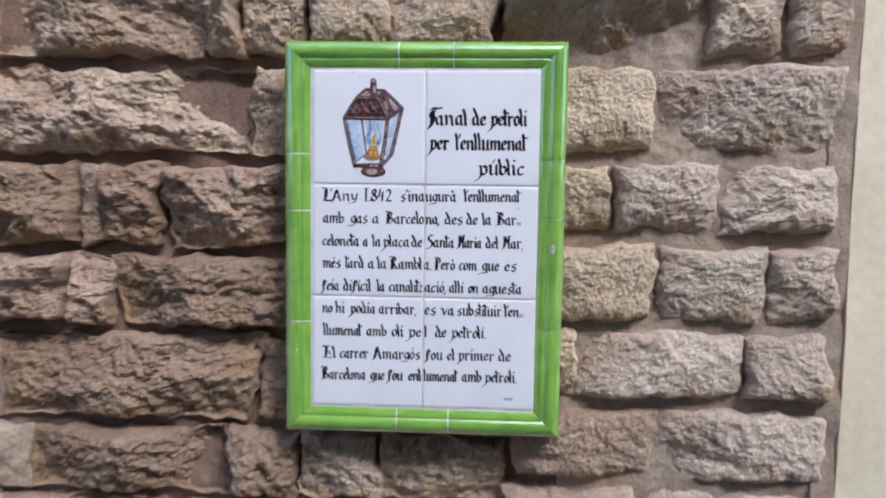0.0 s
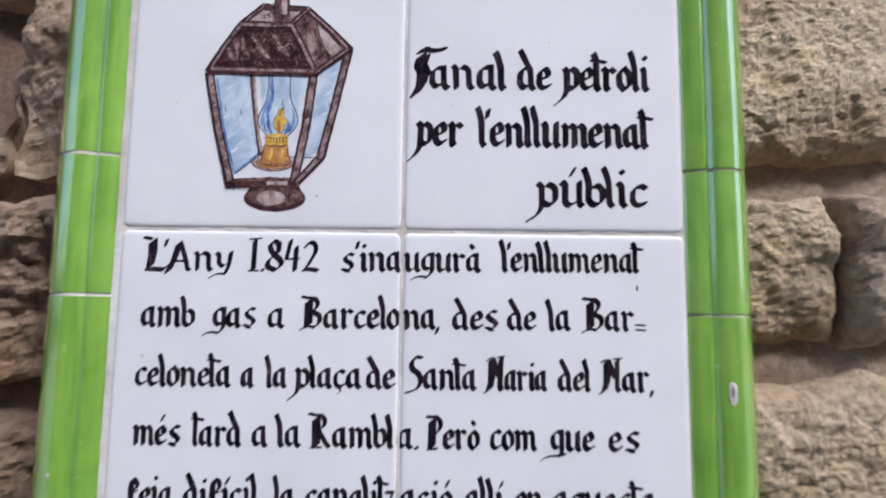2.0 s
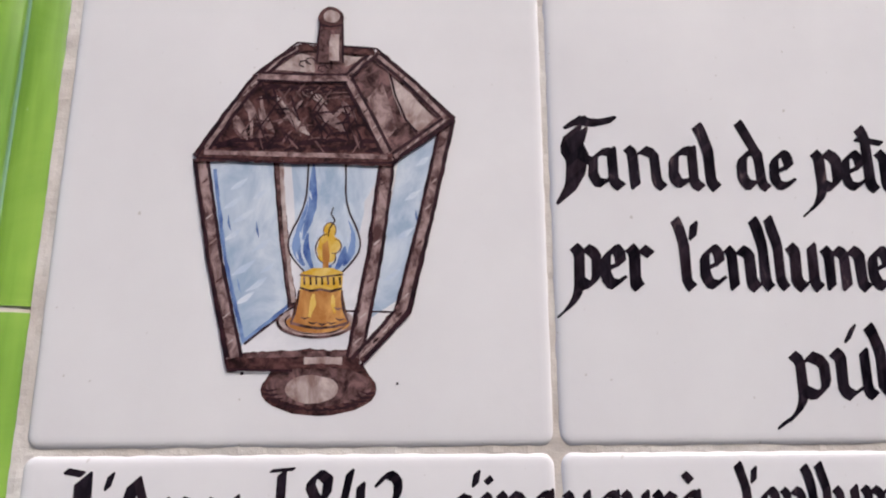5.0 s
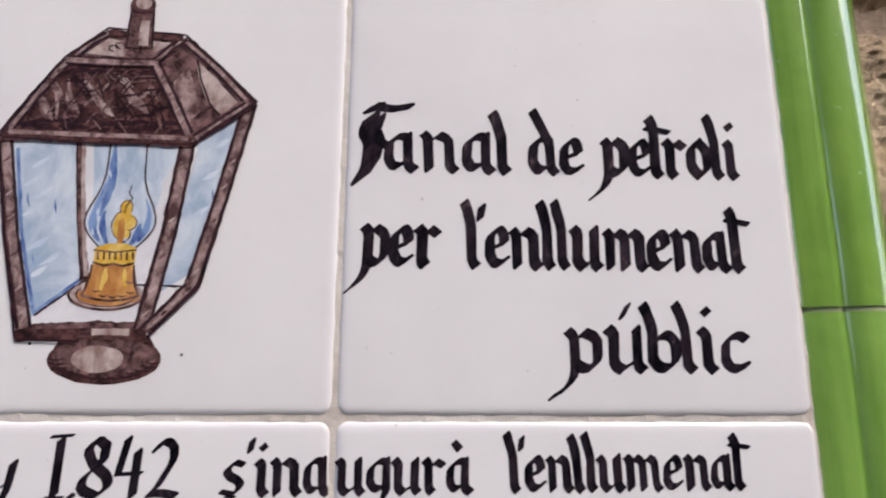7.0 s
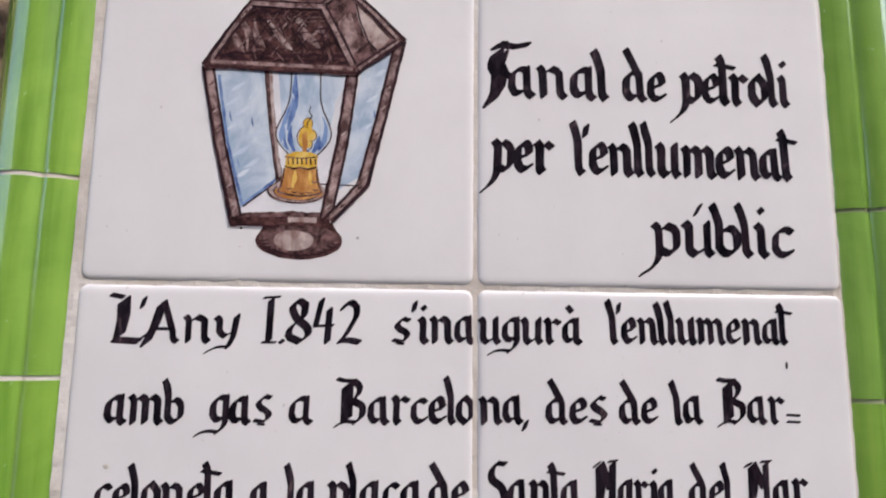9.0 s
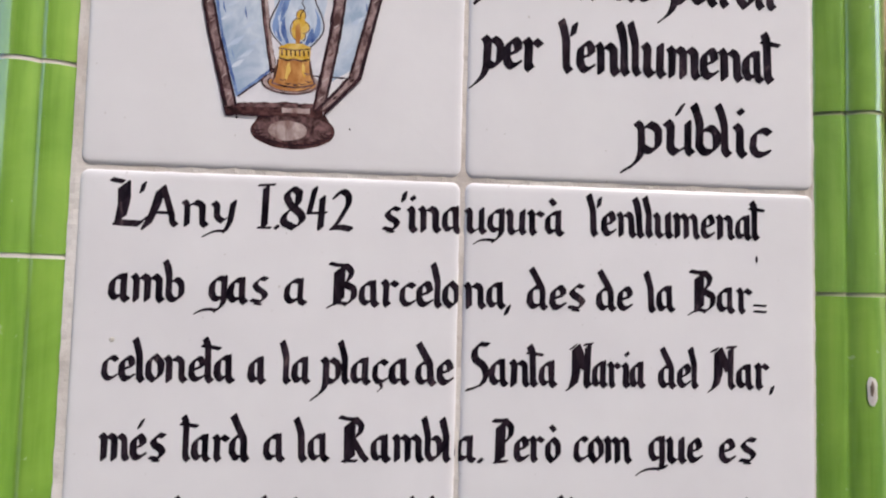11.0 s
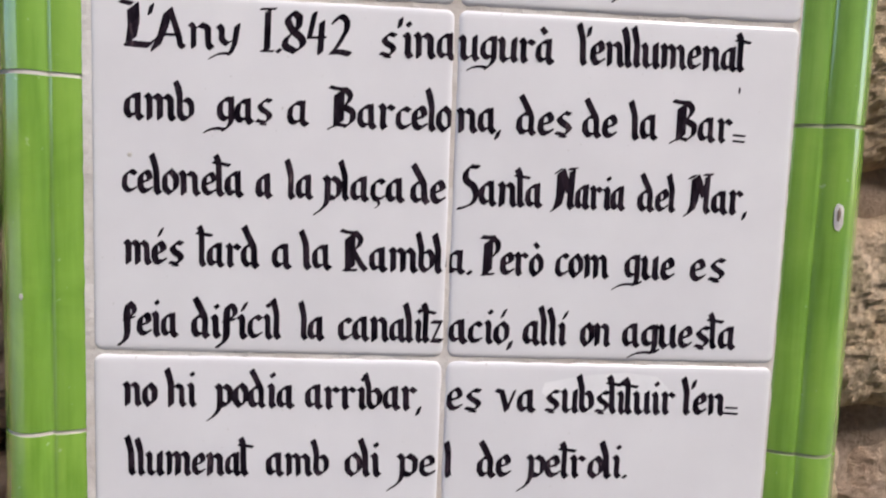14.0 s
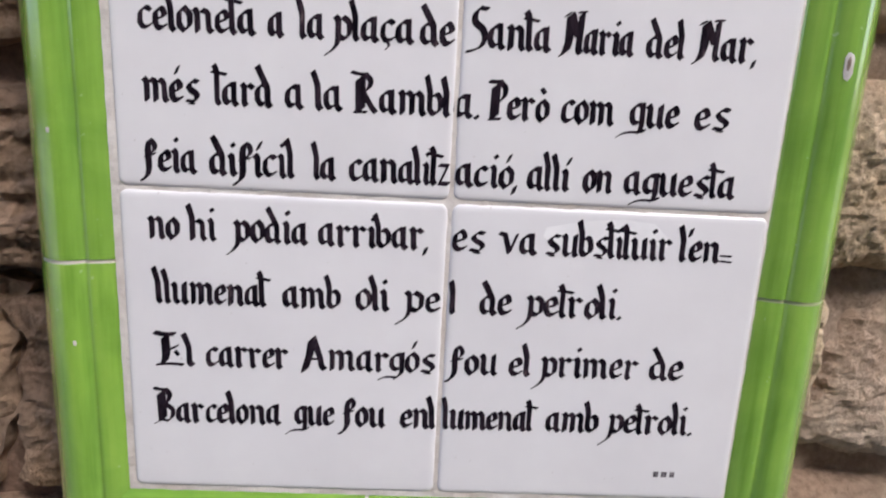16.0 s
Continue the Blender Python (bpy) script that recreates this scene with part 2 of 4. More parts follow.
# how the pillowed edge of a tile falls away: distance in from the edge, depth
PILLOW = ((0.0, 0.0028), (0.0003, 0.0014), (0.0008, 0.0006), (0.0015, 0.00022), (0.0025, 0.00006), (0.0040, 0.0))


def tile_fall(d):
    return float(np.interp(d, [p[0] for p in PILLOW], [p[1] for p in PILLOW]))


def tile_mesh(seed):
    """A square tile with rounded corners and soft edges that waver a little, front at y = 0."""
    bm, rings = bmesh.new(), []
    for inset, y in ((0.0, 0.008),) + PILLOW:
        ring, r, h = [], max(0.0006, CORNER - inset), TILE / 2 - inset
        for q in range(4):
            for i in range(7):
                a = math.pi / 2 * (q + i / 6)
                cx, cz = (h - r) * (1 if q in (0, 3) else -1), (h - r) * (1 if q in (0, 1) else -1)
                ring.append((cx + r * math.cos(a), cz + r * math.sin(a)))
            nx, nz = (h - r) * (1 if q in (2, 3) else -1), (h - r) * (1 if q in (0, 3) else -1)
            x0, z0 = ring[-1]
            x1, z1 = (nx, h) if q == 0 else (-h, nz) if q == 1 else (nx, -h) if q == 2 else (h, nz)
            ring += [(x0 + (x1 - x0) * k / 16, z0 + (z1 - z0) * k / 16) for k in range(1, 16)]
        verts = []
        for x, z in ring:
            w = 1 + 0.0016 * noise.noise((x * 70, z * 70, seed * 3.3)) * (1 - min(1.0, inset / 0.004))
            verts.append(bm.verts.new((x * w, y, z * w)))
        rings.append(verts)
    for p, q in zip(rings, rings[1:]):
        for i in range(len(p)):
            j = (i + 1) % len(p)
            bm.faces.new((p[i], p[j], q[j], q[i]))
    bm.faces.new(rings[0])
    bm.faces.new(rings[-1])
    bmesh.ops.recalc_face_normals(bm, faces=bm.faces)
    return bm


tiles = {}
for r in range(3):
    for c in range(2):
        t = part("tile", tile_mesh(3 * r + c), GLAZE, panel, "white glazed square tile with painted lettering" if r or c else "white glazed square tile with painted lantern", True)
        t.location = (-0.075 + 0.15 * c + random.uniform(-2, 2) * 1e-4, random.uniform(0, 1) * 3e-5, 0.15 - 0.15 * r + random.uniform(-2, 2) * 1e-4)
        tiles[r, c] = t

# Border strips: a low bead inside, a groove, and a flat roll outside that falls away to the wall.
INNER_Z, WIDE = 0.2268, 0.0348
INNER = {"l": 0.1525, "r": 0.1496}


def border_profile(inset=0.0):
    """(distance outward from the inner edge, y) along the strip's section."""
    out = [(0.0, 0.008), (0.0, 0.0020)]
    for i in range(9):                      # inner slope, slightly rounded
        f = i / 8
        out.append((0.0004 + 0.0108 * f, 0.0014 - 0.0038 * f - 0.0008 * math.sin(math.pi * f)))
    out += [(0.0116, -0.0019), (0.0122, -0.0017)]   # fine groove
    ends = ((0.0122, -0.0017), (0.0170, -0.0062), (0.0255, -0.0088), (WIDE, 0.0030))
    for i in range(1, 20):                  # broad outer roll with its crest far out
        f = i / 20
        k = ((1 - f) ** 3, 3 * f * (1 - f) ** 2, 3 * f * f * (1 - f), f ** 3)
        out.append(tuple(sum(w * p[c] for w, p in zip(k, ends)) for c in (0, 1)))
    out += [(WIDE, 0.0030), (WIDE + 0.0002, 0.0045), (WIDE, 0.022), (0.002, 0.022)]
    mid = WIDE / 2
    return [(mid + (u - mid) * (1 - inset / mid), y + inset if y < 0.015 else y) for u, y in out]


def border_strip(name, side, a, b, mat, inset=0.0, gap=0.0009):
    """One strip on a side of the panel, from a to b along it; ends at the panel's corners are mitred."""
    bm, prof = bmesh.new(), border_profile(inset)
    below, above = (INNER["l"], INNER["r"]) if side in "tb" else (INNER_Z, INNER_Z)
    n = max(2, int(abs(b - a) / 0.010))
    rings = []
    for i in range(-1, n + 2):
        ring, k = [], min(n, max(0, i))
        for u, y in prof:
            lo = -below - u if a <= -below else a + gap
            hi = above + u if b >= above else b - gap
            s = lo + (hi - lo) * k / n
            e = 0.00035 if k in (0, n) and not inset else 0.0
            w = 0.0003 * noise.noise((s * 26, y * 60, u * 60 + ord(side))) + 0.0002 * noise.noise((a * 90, s * 8, u * 20))
            yy, v = y + e + w, u + w
            if side == "l":
                co = (-INNER["l"] - v, yy, s)
            elif side == "r":
                co = (INNER["r"] + v, yy, s)
            elif side == "t":
                co = (s, yy, INNER_Z + v)
            else:
                co = (s, yy, -INNER_Z - v)
            ring.append(bm.verts.new(co))
        rings.append(ring)
    for p, q in zip(rings[1:-1], rings[2:-1]):
        for k in range(len(prof)):
            m = (k + 1) % len(prof)
            bm.faces.new((p[k], p[m], q[m], q[k]))
    bm.faces.new(rings[0])
    bm.faces.new(rings[-1])
    bmesh.ops.recalc_face_normals(bm, faces=bm.faces)
    return part(name, bm, mat, panel, smooth=True)


FULL_X, FULL_Z = 0.19, INNER_Z + WIDE
for side, cuts in (("l", (0.1148, 0.0395, -0.1098)), ("r", (0.1092, 0.0325, -0.1152)), ("t", (-0.0352, 0.0362)), ("b", (-0.0345, 0.0355))):
    end = FULL_X if side in "tb" else FULL_Z
    border_strip("border_grout", side, -end, end, DINGY if side == "r" else GROUT, 0.0007, 0.0)
    stops = sorted((-end, end, *cuts))
    for a, b in zip(stops, stops[1:]):
        border_strip("border_tile", side, a, b, GREEN["level" if side in "tb" else "upright"])


# ---- lettering: a broken-letter hand drawn with a slanted broad nib ----
# A glyph is a list of strokes, each "boldness: x,z x,z ..." in tenths of the x-height.
HAND = {}


def glyph(char, *strokes):
    HAND[char] = []
    for s in strokes:
        bold, path = s.split(":") if ":" in s else ("1", s)
        HAND[char].append((float(bold), [tuple(map(float, p.split(","))) for p in path.split()]))


def accented(char, base, *strokes):
    glyph(char, *strokes)
    HAND[char] = [s for s in HAND[base] if len(s[1]) > 2 or base != "i"] + HAND[char]


glyph("a", "3.2,8.7 1.8,9.1 0.2,7.4 0,3 1.2,1.1 3.2,3", "3.3,9.3 3.4,1.7 4.5,0.8")
glyph("b", "-1.3,14.3 -0.9,13.2 0,10 0,2.6 1.6,0.9 3.6,2.8 3.6,7 2.1,9.1 0.2,7.2")
glyph("c", "0.9:3.4,7.9 2.1,9.1 0.2,7.4 0,2.8 1.4,0.9 3.4,2.2")
glyph("d", "0.3,14.4 1,13.2 3.3,8.6 3.6,7 3.6,1.7 4.6,0.8", "2.8,8.9 1.5,8.8 0.1,7 0,2.8 1.4,0.9 3.4,2.8")
glyph("e", "0.7:0.3,4.5 3.3,6", "3.2,6 3,8.2 1.9,9.1 0.2,7.4 0,2.8 1.4,0.9 3.4,2.3")
glyph("f", "1.2:0.9,12.8 0.2,10.6 0.2,1.4 -0.5,-1.0 -1.8,-2.6", "0.9:-1.6,-2.4 -2.8,-3.0", "0.9:0.3,12.2 1.6,13.2 3.0,11.6 2.7,9.6 1.6,8.6", "0.6:-0.9,7.0 2.7,8.0")
glyph("g", "3.4,8.8 1.7,9.1 0.1,7.2 0,3.2 1.4,1.4 3.3,2.8", "3.6,9.3 3.5,0.6 2.7,-1.2 1.4,-2.2", "0.5:1.8,-2.1 -1,-1.8 -3,-2.2 -4.6,-3.4")
glyph("h", "-1.3,14.3 -0.9,13.2 0,10 0,1", "0.7:0,7 1.8,9", "1.8,9 3.5,8.2 3.6,1.7 4.5,0.8")
glyph("i", "-0.8,9.2 0,8.3 0,1.7 0.9,0.8", "0.9:0,12.9 0.5,12.3")
glyph("l", "-1.3,14.4 -0.9,13.4 0.1,9.8 0.2,1.8 1,0.8")
glyph("m", "-0.8,9.2 0,8.3 0,1", "0.7:0,7.2 1.6,9", "1.6,9 3.1,8.2 3.2,1", "0.7:3.2,7.2 4.8,9", "4.8,9 6.3,8.2 6.4,1.7 7.3,0.8")
glyph("n", "-0.8,9.2 0,8.3 0,1", "0.7:0,7.2 1.8,9", "1.8,9 3.5,8.2 3.6,1.7 4.5,0.8")
glyph("o", "1.8,9.2 0.1,7.4 0,2.8 1.7,0.8", "1.7,0.8 3.6,2.8 3.6,7.2 1.8,9.2")
glyph("p", "-0.9,9.2 0,8.2 0,0.8 -0.8,-1.8 -2,-3.4", "0.7:-1.6,-3 -4,-5.2", "0.7:0,7.2 1.7,9", "1.6,9.1 3.5,7.8 3.5,2.8 1.9,0.8 0.2,1.9")
glyph("q", "3.4,8.8 1.7,9.1 0.1,7.2 0,3.2 1.4,1.4 3.3,2.8", "3.6,9.3 3.6,0.2 3,-1.6", "0.8:4.8,-1 2.4,-1.8", "0.5:2.8,-1.8 -0.4,-1.8 -2.8,-2.4 -4.8,-4")
glyph("r", "-0.8,9.2 0,8.3 0,1.6 0.7,0.8", "0.7:0,7 1.8,8.9", "0.9:1.7,9 3.1,7.9")
glyph("s", "0.8:3.5,8.8 2,9.2", "2,9.2 0.2,7.6 0.5,6 3,4.3 3.4,2.7 1.8,0.9", "0.65:2,1 -0.6,1.6", "0.4:0.4,0.4 2.4,0.2")
glyph("t", "-1,14.2 -0.1,12.6 0.1,1.8 1,0.8", "0.6:-1.7,12.3 3.3,11.5")
glyph("u", "-0.8,9.3 0,8.4 0,1.9 1.2,0.8", "0.6:1.2,0.9 3.4,2.8", "3.6,9.4 3.6,1.7 4.5,0.8")
glyph("v", "0.8:-1.6,9.3 0,8.6", "0,8.8 1.7,1", "0.6:1.8,1 4,9")
glyph("y", "-0.8,9.2 0,8.3 0,4 1.4,2.6", "0.6:1.4,2.7 3.3,4.6", "3.8,9.4 3.2,2.4 2,-1", "0.5:2.2,-0.9 -0.4,-0.9 -3,-3.1")
glyph("z", "0.8:0,8.8 3,8.8", "0.6:3,8.8 0.2,1.2", "0.9:0.2,1.2 3.4,1.1")
glyph("L", "0.8:-2.2,14.9 0.4,14.3", "2.1:0.7,13.4 0.9,8 0.3,2.6", "1.2:-0.8,1.3 4.8,0.9", "1.1:4.6,1.1 6.4,3.2")
glyph("A", "1.9:2.2,13.4 1.2,7 -0.6,0.2", "2.7,14 5.1,4.4 5.3,1.7 6.3,0.8", "0.5:1,5.3 4.8,5.3")
glyph("B", "1.9:0.9,13.2 0.9,2", "0.7:-1.9,15 0.6,14.4 3,14.6", "2.4,14.4 4.3,13.2 4,10.8 2.2,8.6", "2.2,8.6 5.3,6.6 5.1,3 3.1,1", "0.6:3.2,1 0.4,1.6 -2.2,-0.3")
glyph("R", "1.9:0.9,13.2 0.9,1.4", "0.7:-1.9,15 0.6,14.4 3,14.6", "2.4,14.4 4.4,13 4.1,10.4 2,8.4", "2,8.2 4.4,3 6,0.8", "0.55:-1.2,0.5 3,0.6")
glyph("P", "1.9:0.9,13.2 0.9,1.4", "0.7:-1.6,14.8 0.8,14.6 2.8,14.9", "2.4,14.6 4.6,13 4.4,9.8 2.2,7.6", "0.55:-1,0.5 3.2,0.7")
glyph("S", "0.8:5,14.6 2.4,14.7", "1.1:2.4,14.7 0.5,13 0.5,10.4 3.8,7.6 4.6,4.4 3.2,1", "0.6:3.2,1 1,-0.2 -1.8,-1.2")
glyph("M", "1.6:1.4,13.6 1.3,5 0.2,1", "0.7:0.4,1 -2,-0.6", "1.2:1.9,13.6 4.8,7.4", "1.1:5.8,14 5.5,1.8 6.5,0.8", "0.5:4.4,14.6 7.6,14.8", "0.7:-0.8,13.4 1,14.2")
glyph("F", "1.1:0.2,13.8 2.4,14.7", "0.9:1.6,14.9 4.2,14 7.6,14.9", "2.3:0.8,12.6 0.2,10.4 1.4,7.2 0.8,2.4 -1,-1.6", "1.4:2.2,12.4 1.4,9.6", "0.8:1.9,7.8 3.5,6.2")
glyph("E", "0.9:-1.8,14.7 0.8,14 3.4,14.3", "1.9:0.9,13.2 1.1,6 0.5,2", "0.8:2.2,8.2 4.2,9.6", "0.8:3.5,7.2 4.4,5.4", "0.6:-1.6,0.7 2,1.2 5.6,0.8")
glyph("I", "1.05:1.5,14 1.5,1.2", "0.45:-0.5,14.6 3.7,14.9", "0.45:-0.2,0.6 3.2,0.6")
glyph("8", "1.1:4.2,12.6 2.4,14.2 0.6,12 1.9,9 5,5.4 5.3,3 2.9,0.8", "1.1:2.9,0.8 0.1,2.6 0.4,5.4 3.8,9.2 4.2,12.6")
glyph("4", "0.9:1.3,14.2 0,6.4", "0.5:0,6.2 4.6,6.4", "3.3,11.6 3.1,0.8")
glyph("2", "0.2,12 1.6,14.1 3.8,13 3.8,10 1.4,3.4 -0.2,1", "0.9:0,1.2 2,1.6 4.8,0.8")
glyph("'", "0.8:0.2,14 -0.3,11.6")
glyph(".", "0.9:0,1 0.5,0.7")
glyph(",", "0.8:0.4,1.2 -0.4,-1.4")
glyph("=", "0.45:0,3.5 2,3.3", "0.45:0,1.2 2,1")
accented("ç", "c", "0.5:1.8,0.6 2.4,-0.6 1.2,-1.9")
accented("à", "a", "0.85:1.1,13.2 2.2,11.8")
accented("ò", "o", "0.85:1.1,13.2 2.2,11.8")
accented("é", "e", "0.7:2.8,13.6 1.8,11.4")
accented("ó", "o", "0.7:2.8,13.6 1.8,11.4")
accented("ú", "u", "0.7:2.4,13.6 1.4,11.4")
accented("í", "i", "0.7:1.2,13.6 0.2,11.4")


def hull(points):
    """The convex outline round some points in the plane."""
    pts, rim = sorted(points), []
    for run in (pts, pts[::-1]):
        side = []
        for p in run:
            while len(side) > 1 and (side[-1][0] - side[-2][0]) * (p[1] - side[-2][1]) <= (side[-1][1] - side[-2][1]) * (p[0] - side[-2][0]):
                side.pop()
            side.append(p)
        rim += side[:-1]
    return rim


def softened(path):
    """Cut the corners of a stroke's path once."""
    if len(path) < 3:
        return path
    out = [path[0]]
    for (xa, za), (xb, zb), (xc, zc) in zip(path, path[1:], path[2:]):
        la, lc = math.hypot(xb - xa, zb - za), math.hypot(xc - xb, zc - zb)
        fa, fc = min(0.3, 0.7 / la), min(0.3, 0.7 / lc)
        out += [(xb + (xa - xb) * fa, zb + (za - zb) * fa), (xb + (xc - xb) * fc, zb + (zc - zb) * fc)]
    return out + [path[-1]]


NIB_WIDE, NIB_THIN, NIB_TURN = 2.45, 0.7, radians(40)
KERN = {"L'": -3.2, "'A": -0.6, "l'": -0.6, "'e": -0.5, "'i": -0.6, "I.": -0.4, ".8": -0.3, "ll": 0.5, "Ra": 0.3, "Ba": 0.3, "Ma": 0.3, "Pe": 0.3, "P.": 0.3, "Fa": -1.6, "84": -0.2}


def text_lines():
    """Rows of: height of the baseline at x = 0, slope, x-height, words with their left and right ends, all in mm."""
    yield 153.0, -0.001, 13.3, [("Fanal", 2.0, 55.2), ("de", 61.0, 79.6), ("petroli", 80.6, 132.8)]
    yield 121.3, -0.001, 13.3, [("per", 1.4, 32.0), ("l'enllumenat", 38.2, 134.6)]
    yield 88.8, 0.0, 13.3, [("públic", 65.2, 130.6)]
    yield 53.4, 0.007, 10.0, [("L'Any", -137.1, -89.3), ("I.842", -80.9, -43.4), ("s'ina", -32.0, 0.2), ("ugurà", 1.0, 41.9), ("l'enllumenat", 50.9, 127.3)]
    yield 23.4, 0.002, 10.0, [("amb", -135.7, -107.4), ("gas", -103.6, -75.6), ("a", -69.4, -60.5), ("Barcelo", -52.8, -0.2), ("na,", 1.2, 20.4), ("des", 27.0, 50.9), ("de", 55.7, 70.8), ("la", 75.2, 88.7), ("Bar", 94.1, 121.8), ("=", 122.6, 127.2)]
    yield -7.3, 0.0, 10.0, [("celoneta", -136.5, -86.9), ("a", -82.0, -75.1), ("la", -70.2, -58.0), ("plaça", -57.9, -19.4), ("de", -17.1, -2.0), ("Santa", 2.7, 39.9), ("Maria", 43.2, 76.5), ("del", 81.8, 98.6), ("Mar,", 102.4, 131.0)]
    yield -37.1, -0.001, 10.0, [("més", -136.3, -111.5), ("tard", -106.7, -80.0), ("a", -74.9, -66.5), ("la", -63.8, -49.7), ("Rambl", -46.5, -2.4), ("a.", -0.8, 10.6), ("Però", 13.6, 41.6), ("com", 46.9, 70.9), ("que", 72.3, 100.4), ("es", 107.4, 123.2)]
    yield -67.6, 0.0, 10.0, [("feia", -139.1, -113.8), ("difícil", -108.4, -70.7), ("la", -63.5, -52.1), ("canalitz", -46.4, -0.8), ("ació,", 1.6, 29.8), ("allí", 34.1, 53.9), ("on", 59.7, 73.4), ("aquesta", 78.7, 130.5)]
    yield -98.0, -0.001, 10.0, [("no", -136.8, -122.6), ("hi", -119.6, -106.1), ("podia", -101.8, -64.6), ("arribar,", -59.9, -9.3), ("es", 1.8, 17.0), ("va", 22.9, 41.4), ("substituir", 45.5, 104.8), ("l'en", 107.0, 128.0), ("=", 128.6, 133.4)]
    yield -128.2, 0.003, 10.0, [("llumenat", -136.4, -81.6), ("amb", -76.3, -49.2), ("oli", -42.0, -26.1), ("pe", -23.4, -2.2), ("l", 1.5, 4.8), ("de", 16.3, 31.7), ("petroli.", 34.5, 84.8)]
    yield -159.0, 0.005, 10.0, [("El", -137.0, -117.9), ("carrer", -112.6, -73.8), ("Amargós", -67.9, -3.2), ("fou", 1.5, 27.0), ("el", 32.6, 43.1), ("primer", 44.3, 96.0), ("de", 101.7, 118.3)]
    yield -188.3, 0.007, 10.0, [("Barcelona", -138.5, -77.2), ("que", -75.3, -51.3), ("fou", -49.6, -26.4), ("enl", -19.1, -1.6), ("lumenat", 0.8, 48.8), ("amb", 53.1, 79.5), ("petroli.", 80.2, 127.3)]


def write(lines):
    rng = random.Random(21)
    half = NIB_WIDE / 2 * math.cos(NIB_TURN)
    for base, slope, xh, words in lines:
        for word, a, b in words:
            # set the letters side by side, then spread them to the word's width
            strokes, x, heavy = [], 0.0, 1.03 if xh > 12 else 1.0
            for c, after in zip(word, word[1:] + " "):
                body = [p[0] for bold, path in HAND[c] for p in path if -0.5 < p[1] < 10.5 or c in "'"] or [0.0]
                left, right = min(body), max(body)
                lean, tall = rng.uniform(-0.025, 0.025), rng.uniform(0.97, 1.05)
                for bold, path in HAND[c]:
                    if bold:
                        strokes.append((bold * heavy * rng.uniform(0.92, 1.08), [(x + px - left + lean * pz, (pz if pz < 10 else 10 + 1.22 * (pz - 10)) * tall) for px, pz in softened(path)]))
                x += right - left + 2 * half - 0.2 + rng.uniform(-0.12, 0.12) + KERN.get(c + after, 0.0)
            ink = [(px, half * bold) for bold, path in strokes for px, pz in path]
            lo, hi = min(p - h for p, h in ink), max(p + h for p, h in ink)
            unit, verts, faces = xh * 1.08e-4, [], []
            pad = half * unit
            stretch = ((b - a) * 1e-3 - 2 * pad) / (hi - lo - 2 * half)

            def place(px, pz):
                wx = a * 1e-3 + pad + (px - lo - half) * stretch
                return wx, base * 1e-3 - 0.0004 + slope * wx + pz * unit

            for bold, path in strokes:
                wide, thin = NIB_WIDE * bold * unit / 2, NIB_THIN * min(1.0, bold) * unit / 2
                marks = []
                for px, pz in path:
                    cx, cz = place(px, pz)
                    w = wide * (1 + 0.16 * noise.noise((cx * 700, cz * 700, 4.0)))
                    cx += 0.00022 * noise.noise((cx * 260, cz * 260, 1.0))
                    cz += 0.00022 * noise.noise((cx * 260, cz * 260, 8.0))
                    ux, uz = math.cos(NIB_TURN), math.sin(NIB_TURN)
                    marks.append([(cx + i * ux * w - j * uz * thin, cz + i * uz * w + j * ux * thin) for i in (-1, 1) for j in (-1, 1)])
                for p, q in zip(marks, marks[1:]):
                    rim, m = hull(p + q), len(verts)
                    verts += [(vx, -0.00006 - 0.0000005 * len(faces), vz) for vx, vz in rim]
                    faces.append(list(range(m, m + len(rim))))
            whole = bpy.data.meshes.new("lettering")
            whole.from_pydata(verts, [], faces)
            row = 0 if base > 75 else 1 if base > -75 else 2
            for col, sign in ((0, -1), (1, 1)):
                if (col == 0 and a > 0) or (col == 1 and b < 0):
                    continue
                bm = bmesh.new()
                bm.from_mesh(whole)
                bmesh.ops.bisect_plane(bm, geom=[*bm.verts, *bm.edges, *bm.faces], plane_co=(sign * 0.0007, 0, 0), plane_no=(-sign, 0, 0), clear_outer=True)
                if not bm.faces:
                    bm.free()
                    continue
                t = tiles[row, col]
                bmesh.ops.translate(bm, verts=bm.verts, vec=-t.location)
                for inset, _ in PILLOW[1:]:     # the ink bends over the tile's soft edge
                    bmesh.ops.bisect_plane(bm, geom=[*bm.verts, *bm.edges, *bm.faces], plane_co=(-sign * (TILE / 2 - inset), 0, 0), plane_no=(1, 0, 0))
                for v in bm.verts:
                    v.co.y += 0.5 * tile_fall(TILE / 2 - max(abs(v.co.x), abs(v.co.z)))
                part("lettering", bm, INK, t, "black brush lettering reading " + word if word != "=" else "black painted double hyphen")
            bpy.data.meshes.remove(whole)


write(list(text_lines()))


# ---- the painted lantern on the first tile, laid on in thin coats ----
FIRST = tiles[0, 0]
coat = 0


